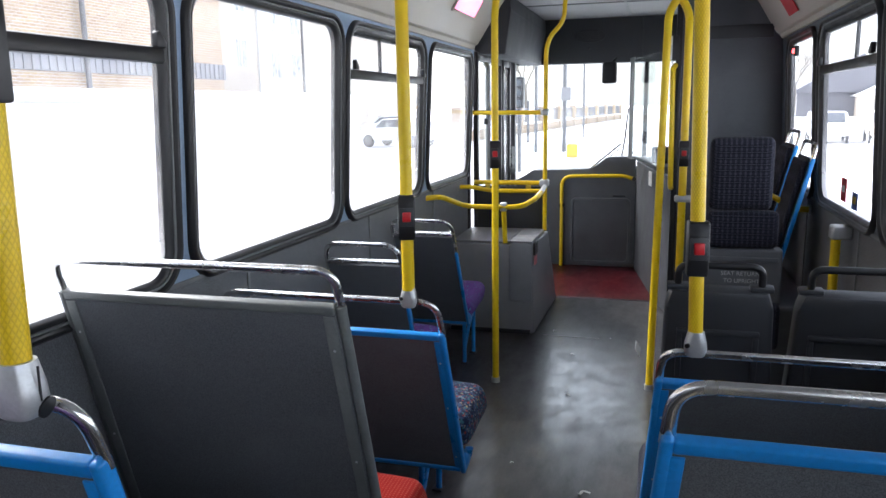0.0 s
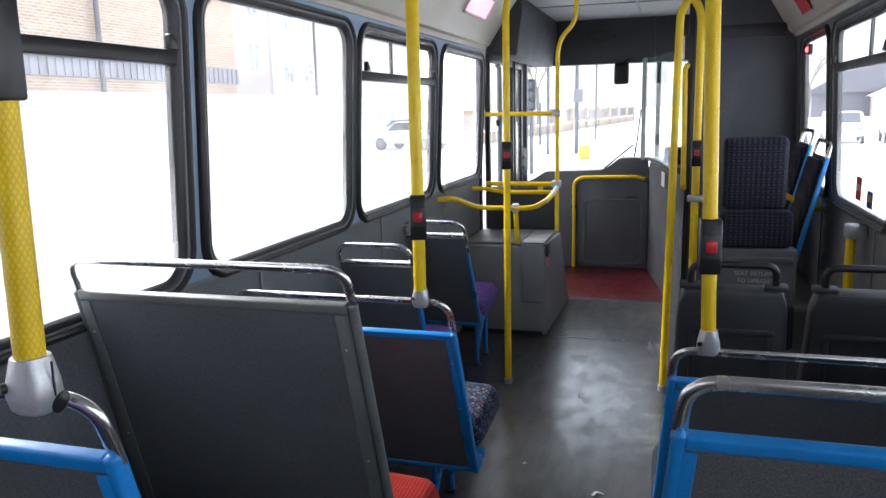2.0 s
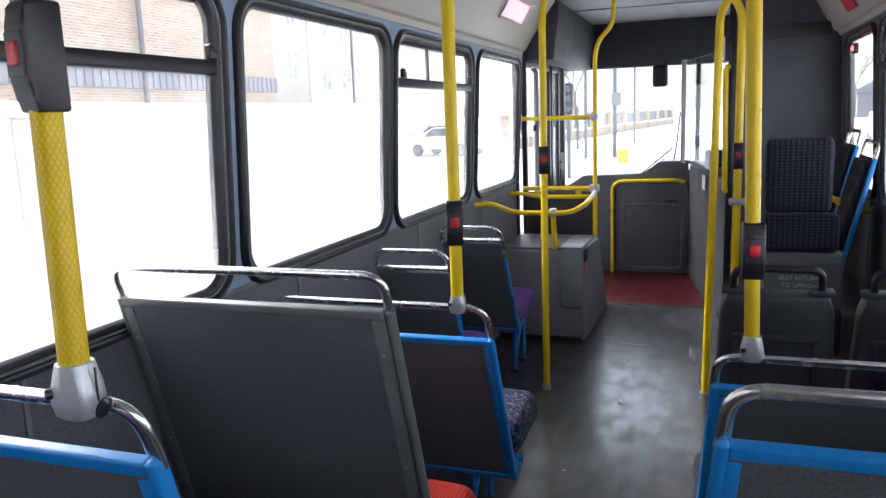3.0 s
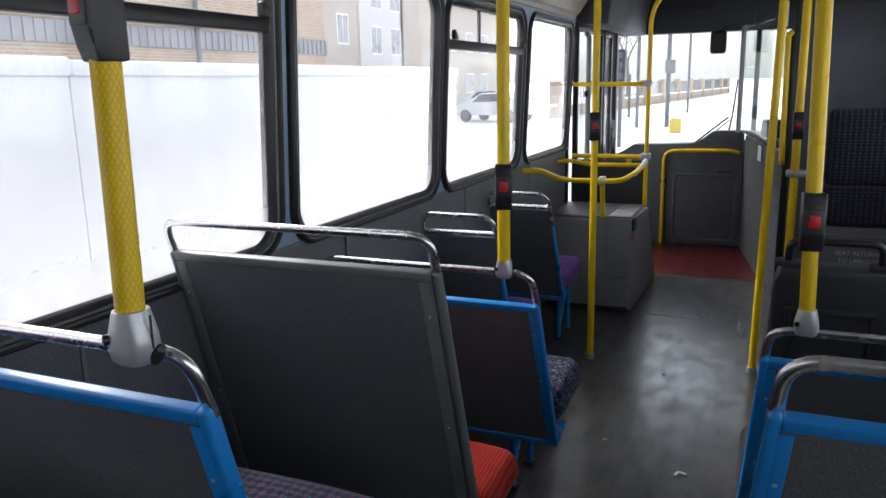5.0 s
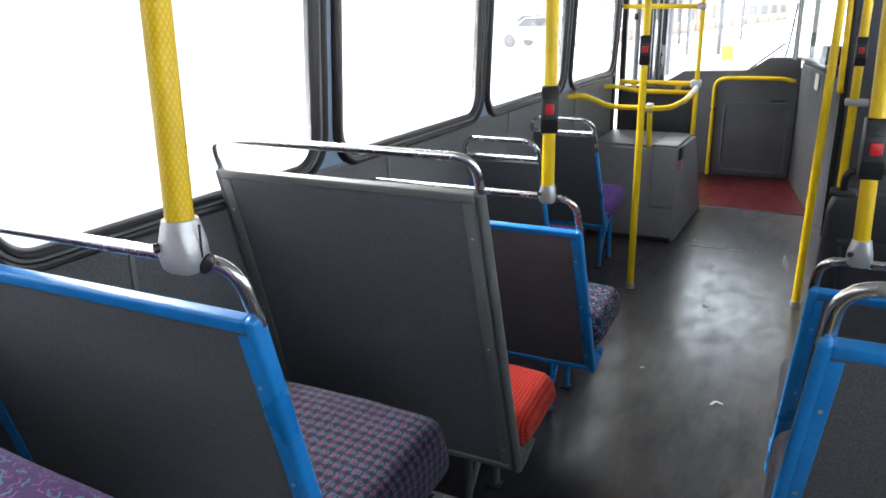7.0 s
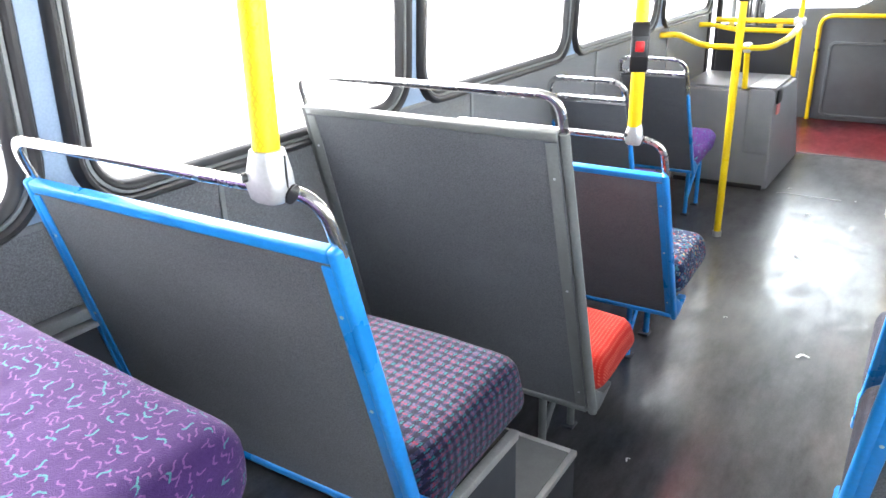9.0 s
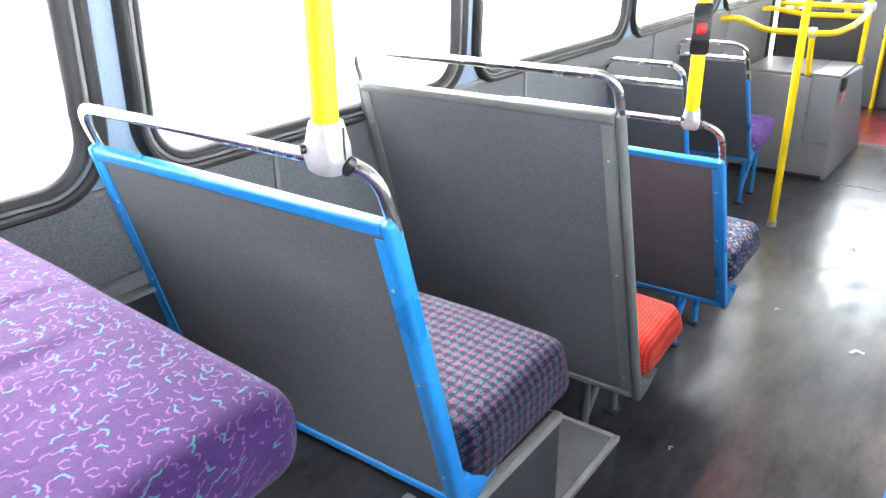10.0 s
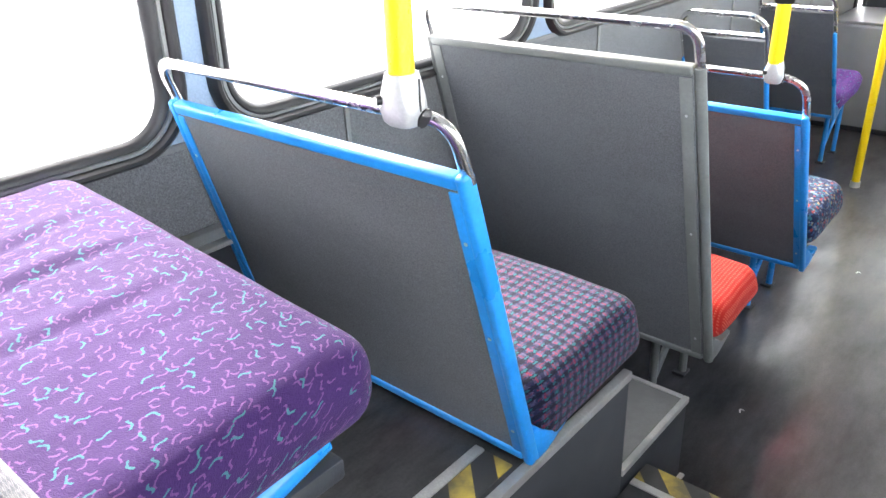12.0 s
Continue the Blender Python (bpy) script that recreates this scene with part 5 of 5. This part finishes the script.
part("backrest", cushion(0.5, 1.0, 6.15, 6.28, 0.55, 1.35, 0.05), NAVYPLAID, cs)
part("pedestal", box(0.65, 0.85, 6.45, 6.65, 0, 0.46, 0.02), DARKPLASTIC, cs)
st2 = solo("notice", box(0.80, 0.98, 4.6, 4.9, 2.30, 2.306, 0.0), NOTICERED, "red and white printed sign on the coving", "notice")
st2.matrix_world = Matrix.Translation((0.965, 4.70, 2.170)) @ pose(0, 0, 0, 0, 59, 0) @ Matrix.Translation((-0.89, -4.75, -2.303))
part("print", box(0.84, 0.94, 4.66, 4.84, 2.2975, 2.2995, 0), PAPER, st2)
for y, z, mt, lb2, h in ((3.64, 1.20, NOTICERED, "small dark red sticker on the window", 0.105), (3.43, 1.172, NOTICEBLUE, "small blue sticker on the window", 0.075)):
    s = solo("sticker", box(1.112, 1.114, y - 0.05, y + 0.05, z - h / 2, z + h / 2, 0), mt, lb2, "sticker")
    part("print", box(1.1105, 1.1118, y - 0.022, y + 0.022, z - 0.01, z + 0.02, 0), SIGNYELLOW if mt == NOTICEBLUE else PAPER, s)

il = thing("indicator_light", (1.06, 5.16, 1.9), "small glowing red indicator lamp beside the window", "indicator light")
part("lens", disc((1.074, 4.98, 1.90), (-1, -0.6, 0), 0.014, 0.014, 12), lamp_mat("red_lens", (1.0, 0.03, 0.03), 2.5), il, "glowing red lens")
part("base", box(1.066, 1.092, 4.95, 5.01, 1.87, 1.93, 0.004), BLACKFRAME, il)

# litter and marks on the floor
for x, y, a, l in ((0.043, 2.80, 0.4, 0.05), (-0.33, 1.83, 1.2, 0.02), (-0.20, 4.6, 0.2, 0.03), (-0.15, 3.9, 2.0, 0.045), (-0.38, 5.1, 0.8, 0.03), (0.02, 5.0, 1.5, 0.02), (-0.3, 3.0, 0.5, 0.018)):
    bm = tube([(-l * 0.5, -l * 0.2, 0.004), (0, l * 0.25, 0.008), (l * 0.5, -l * 0.1, 0.004)], l * 0.13, l * 0.2, 6, 0.35, m=Matrix.Translation((x, y, 0.001)) @ Matrix.Rotation(a, 4, "Z"))
    solo("paper_scrap", bm, PAPER, "small white scrap of paper on the wet floor", "litter", "litter on the floor")


# ---------- outside ----------
GZ = -0.36
solo("ground", box(-900, 900, -900, 900, GZ - 0.5, GZ, 0), SNOW, "snow-covered street and ground", "ground", kind="structure")


def fence_run():
    f = thing("hoarding", (-4.2, 4, GZ), "tall white painted hoarding with snow on the ground before it", "hoarding")
    y = -13.0
    while y < 10.0:
        part("board", box(-4.24, -4.20, y + 0.006, y + 2.394, GZ + 0.02, 1.68, 0.004), HOARDING, f)
        part("coping", box(-4.36, -4.15, y + 0.003, y + 2.397, 1.681, 1.80 + 0.012 * math.sin(y), 0.03), SNOW, f, "thick cap of snow")
        part("post", box(-4.31, -4.241, y - 0.035, y + 0.035, GZ, 1.55, 0.004), HOARDING, f)
        y += 2.4
    part("snow_bank", cushion(-4.2, -3.5, -14, 10.1, GZ - 0.2, GZ + 0.16, 0.15, 0.0, 0.01, None, (8, 60, 4)), SNOW, f, "low bank of snow")
    return f


fence_run()


def facade(name, label, x, y0, y1, h, wall, rows, cols, win, band=None, spots=()):
    """A building that faces the bus, with real window openings set in frames."""
    b = thing(name, (x - 4, (y0 + y1) / 2, GZ), label, "building")
    part("wall", box(x - 8, x, y0, y1, GZ, h, 0.02), wall, b)
    part("roof", prism([(x - 8.3, h), (x + 0.3, h), (x - 4, h + 2.6)], "y", y0 - 0.2, y1 + 0.2), SLATE, b)
    step = (y1 - y0) / cols
    for r, yc in list(spots) + [(r, y0 + step * (c + 0.5)) for r in rows for c in range(cols)]:
        w = part("window", box(x - 0.05, x + 0.03, yc - win / 2 - 0.08, yc + win / 2 + 0.08, r - 0.08, r + 1.38, 0.01), WHITEPAINT, b, "white framed window")
        part("pane", box(x + 0.02, x + 0.036, yc - win / 2, yc - 0.03, r, r + 1.3, 0), PALEPANE, w)
        part("pane", box(x + 0.02, x + 0.036, yc + 0.03, yc + win / 2, r, r + 1.3, 0), PALEPANE, w)
    if band:
        part("canopy", box(x + 0.001, x + 0.12, y0, y1 - 0.02, band[0], band[1], 0.02), CLADDING, b, "pale grey metal cladding band")
    return b


bk = facade("brick_building", "yellow brick building with a grey canopy behind the hoarding", -14.0, -14, 23.3, 11.0, BRICK, (), 7, 1.3, (2.6, 3.1))
ribs = bmesh.new()
for i in range(140):
    box(-13.885, -13.85, -13.9 + i * 0.266, -13.82 + i * 0.266, 2.62, 3.08, 0, bm=ribs)
part("cladding_ribs", ribs, CLADDING, bk)["kind"] = "stuff"
part("drainpipe", tube([(-13.82, 16.6, GZ), (-13.82, 16.6, 9.3)], 0.07, 0, 10), POSTGREY, bk, "grey drainpipe")
part("drainpipe", tube([(-13.82, 8.2, GZ), (-13.82, 8.2, 9.3)], 0.07, 0, 10), POSTGREY, bk, "grey drainpipe")
facade("house", "beige rendered terrace house with white windows", -19.0, 26.5, 34.75, 11.5, RENDERED, (), 5, 0.95, spots=((3.6, 33.2), (6.2, 33.2), (3.6, 29.5), (6.2, 29.5)))
facade("house", "white rendered terrace house with white windows", -18.9, 34.77, 39.38, 11.7, WHITERENDER, (), 5, 1.1, spots=((3.2, 36.5), (5.5, 36.6), (3.2, 38.75), (5.5, 38.75)))
hb = facade("house", "beige rendered terrace house beside the white one", -19.0, 39.40, 47.0, 11.2, RENDERED, (), 5, 1.0, spots=((3.3, 45.2), (5.9, 45.2)))
part("drainpipe", tube([(-18.93, 39.75, GZ), (-18.93, 39.75, 10.9)], 0.06, 0, 8), POSTGREY, hb, "grey drainpipe")
facade("house", "pale rendered house with a shop window", -21.0, 47.4, 64.0, 7.0, RENDERED, (0.9, 3.9), 5, 1.4)


def parked_car(at, turn, paint, label):
    c = thing("car", (0, 0, 0), label, "car", "parked cars")
    side = [(-2.1, 0.35), (2.05, 0.35), (2.12, 0.62), (1.95, 0.82), (1.1, 0.95), (0.45, 1.42), (-0.9, 1.47), (-1.75, 1.02), (-2.1, 0.92)]
    part("body", prism([(p, q) for p, q in side], "y", -0.84, 0.84, 0.09), paint, c)
    for sy in (-0.845, 0.845):
        part("side_window", prism([(0.86, 0.98), (0.38, 1.35), (-0.85, 1.39), (-1.35, 1.03)], "y", sy - 0.008, sy + 0.008), DARKGLASS, c)
        for x in (-1.3, 1.3):
            wl_ = part("wheel", disc((x, sy * 0.88, 0.31), (0, 1 if sy > 0 else -1, 0), 0.31, 0.13, 20), TYRE, c)
            part("rim", disc((x, sy * 1.03, 0.31), (0, 1 if sy > 0 else -1, 0), 0.19, 0.012, 16), POSTGREY, wl_)
    part("windscreen", prism([(1.1, 0.97), (1.13, 0.99), (0.51, 1.41), (0.47, 1.40)], "y", -0.7, 0.7), DARKGLASS, c)
    for sy in (-0.6, 0.6):
        part("headlight", box(2.0, 2.1, sy - 0.16, sy + 0.16, 0.62, 0.75, 0.03), WHITEPANEL, c)
    c.matrix_basis = pose(at[0], at[1], GZ, 0, 0, turn)
    return c


parked_car((-12.4, 36.8), 165, CARWHITE, "white hatchback car parked across the snowy street")
parked_car((-16.6, 47.5), 175, CARWHITE, "white car parked across the snowy street")
parked_car((10.6, 40.0), 262, CAROCHRE, "ochre car parked on the snowy verge")
parked_car((8.1, 40.5), 262, CARWHITE, "white car parked on the snowy verge")
parked_car((13.3, 44.0), 262, CARWHITE, "snow-topped white car parked by the house")

hs = thing("house", (24, 112, GZ), "dark gabled house with snow on its porch", "house")
part("wall", box(17, 31, 106, 118, GZ, 2.6, 0.05), SLATE, hs)
part("roof", prism([(16, 2.6), (32, 2.6), (24, 7.2)], "y", 105, 119), SLATE, hs, "dark pitched roof")
part("porch", prism([(23, 2.1), (29, 2.1), (26, 3.6)], "y", 102, 106), SNOW, hs, "snow-covered porch roof")
part("porch_wall", box(23.6, 28.4, 102.5, 105.9, GZ, 2.09, 0.02), RENDERED, hs)
part("window", box(25, 27, 102.4, 102.6, 0.6, 1.8, 0.02), DARKGLASS, hs)


def street_post(x, y, h, r, label, name="street_lamp", cat="street lamp"):
    p = thing(name, (x, y, GZ), label, cat, "street posts")
    part("post", tube([(x, y, GZ), (x, y, GZ + h)], r, 0, 10), POSTGREY, p)
    return p


tl = street_post(-3.7, 22.5, 2.8, 0.06, "black traffic light on a grey post", "traffic_light", "traffic light")
part("signal_head", box(-3.85, -3.55, 22.3, 22.6, 1.52, 2.42, 0.03), BLACKFRAME, tl)
for i in range(3):
    part("lens", disc((-3.7, 22.3, 1.68 + i * 0.29), (0, -1, 0), 0.1, 0.04, 14), DARKGLASS, tl)
for x, y, h in ((-4.67, 32.0, 6.0), (-4.0, 46.0, 6.5), (7.0, 60.0, 6.5)):
    p = street_post(x, y, h, 0.07, "grey street lamp post in the snow")
    part("arm", tube([(x, y, GZ + h - 0.02), (x + 0.5, y, GZ + h + 0.1)], 0.04, 0, 8), POSTGREY, p)
    part("lantern", box(x + 0.4, x + 0.9, y - 0.1, y + 0.1, GZ + h + 0.05, GZ + h + 0.17, 0.03), POSTGREY, p)
p = street_post(-6.4, 40.5, 2.2, 0.07, "grey bollard post standing in the snow", "bollard", "bollard")
p = street_post(-3.53, 32.4, 4.2, 0.09, "small rectangular street sign on a post", "street_sign", "street sign")
part("plate", box(-3.66, -3.26, 32.25, 32.30, 1.78, 2.32, 0.01), CLADDING, p)
gb = thing("grit_bin", (-2.82, 29.0, GZ), "yellow grit bin standing in the snow", "grit bin")
part("bin", box(-3.02, -2.62, 28.8, 29.2, GZ, GZ + 0.5, 0.05), SIGNYELLOW, gb)
part("lid", cushion(-3.06, -2.58, 28.75, 29.25, GZ + 0.48, GZ + 1.0, 0.2, 0.05, 0.006), SNOW, gb)
co = thing("traffic_cone", (5.9, 23.0, GZ), "snow-dusted white traffic cone", "traffic cone")
cone = bmesh.new()
bmesh.ops.create_cone(cone, cap_ends=True, segments=20, radius1=0.17, radius2=0.03, depth=0.9, matrix=Matrix.Translation((5.9, 23, GZ + 0.48)))
part("cone", cone, WHITEPAINT, co)
part("foot", box(5.65, 6.15, 22.75, 23.25, GZ, GZ + 0.05, 0.02), WHITEPAINT, co)
rw = thing("railings", (-9.1, 53.8, GZ), "dark railings between brick pillars on a low snow-topped wall", "railings")
run = Matrix.Translation((-9.1, 53.8, GZ)) @ Matrix.Rotation(math.atan2(50.5, 4.3), 4, "Z")
part("wall", box(-14, 52, -0.15, 0.15, 0, 0.62, 0.02, m=run), BRICK, rw, "low brick wall")
part("snow_cap", box(-14, 52, -0.18, 0.18, 0.62, 0.74, 0.04, m=run), SNOW, rw, "line of snow along the wall")
for i in range(11):
    u = -13.5 + i * 6.5
    part("pillar", box(u - 0.28, u + 0.28, -0.28, 0.28, 0, 1.9, 0.02, m=run), BRICK, rw, "square brick pillar")
    part("rail", box(u + 0.29, u + 6.2, -0.03, 0.03, 1.70, 1.76, 0.01, m=run), POSTGREY, rw)
bar = finish("bar", tube([(0, 0, 0.70), (0, 0, 1.74)], 0.03, 0, 6), POSTGREY)
for i in range(200):
    if (i * 0.325) % 6.5 > 0.4:
        ob = new("bar", bar)
        ob.parent = rw
        ob.location = run @ Vector((-13.5 + i * 0.325, 0, 0)) - base_of(rw)


def bare_tree(x, y, h, seed, label):
    """Leafless winter tree: forking limbs down to fine twigs."""
    rnd = random.Random(seed)
    t = thing("tree", (x, y, GZ), label, "tree", "street trees")
    trunk, twigs = bmesh.new(), bmesh.new()
    tube([(x, y, GZ - 0.05), (x + 0.08, y, GZ + h * 0.2), (x, y + 0.05, GZ + h * 0.42)], h * 0.014, 0.3, 8, bm=trunk)

    def grow(p, d, length, r, depth):
        if depth == 0:
            return
        q = p + d * length
        mid = (p + q) / 2 + Vector((rnd.uniform(-1, 1), rnd.uniform(-1, 1), rnd.uniform(-0.3, 0.6))) * length * 0.08
        tube([p, mid, q], r, length * 0.3, 5, bm=twigs)
        for _ in range(3 if depth > 1 else 2):
            nd = (d + Vector((rnd.uniform(-1, 1), rnd.uniform(-1, 1), rnd.uniform(-0.25, 0.7))) * 0.75).normalized()
            grow(p.lerp(q, rnd.uniform(0.55, 1.0)), nd, length * rnd.uniform(0.6, 0.8), r * 0.58, depth - 1)

    for _ in range(4):
        grow(Vector((x, y + 0.05, GZ + h * 0.4)), Vector((rnd.uniform(-0.7, 0.7), rnd.uniform(-0.7, 0.7), 1)).normalized(), h * 0.24, h * 0.008, 5)
    part("trunk", trunk, BARK, t)
    part("crown", twigs, BARK, t, "bare winter twigs")
    return t


for x, y, h, s in ((-9.5, 58, 8, 1), (1.5, 60, 9, 2), (4.5, 70, 8, 3), (15, 95, 9, 4), (-12, 62, 9, 5)):
    bare_tree(x, y, h, s, "bare leafless street tree in winter")
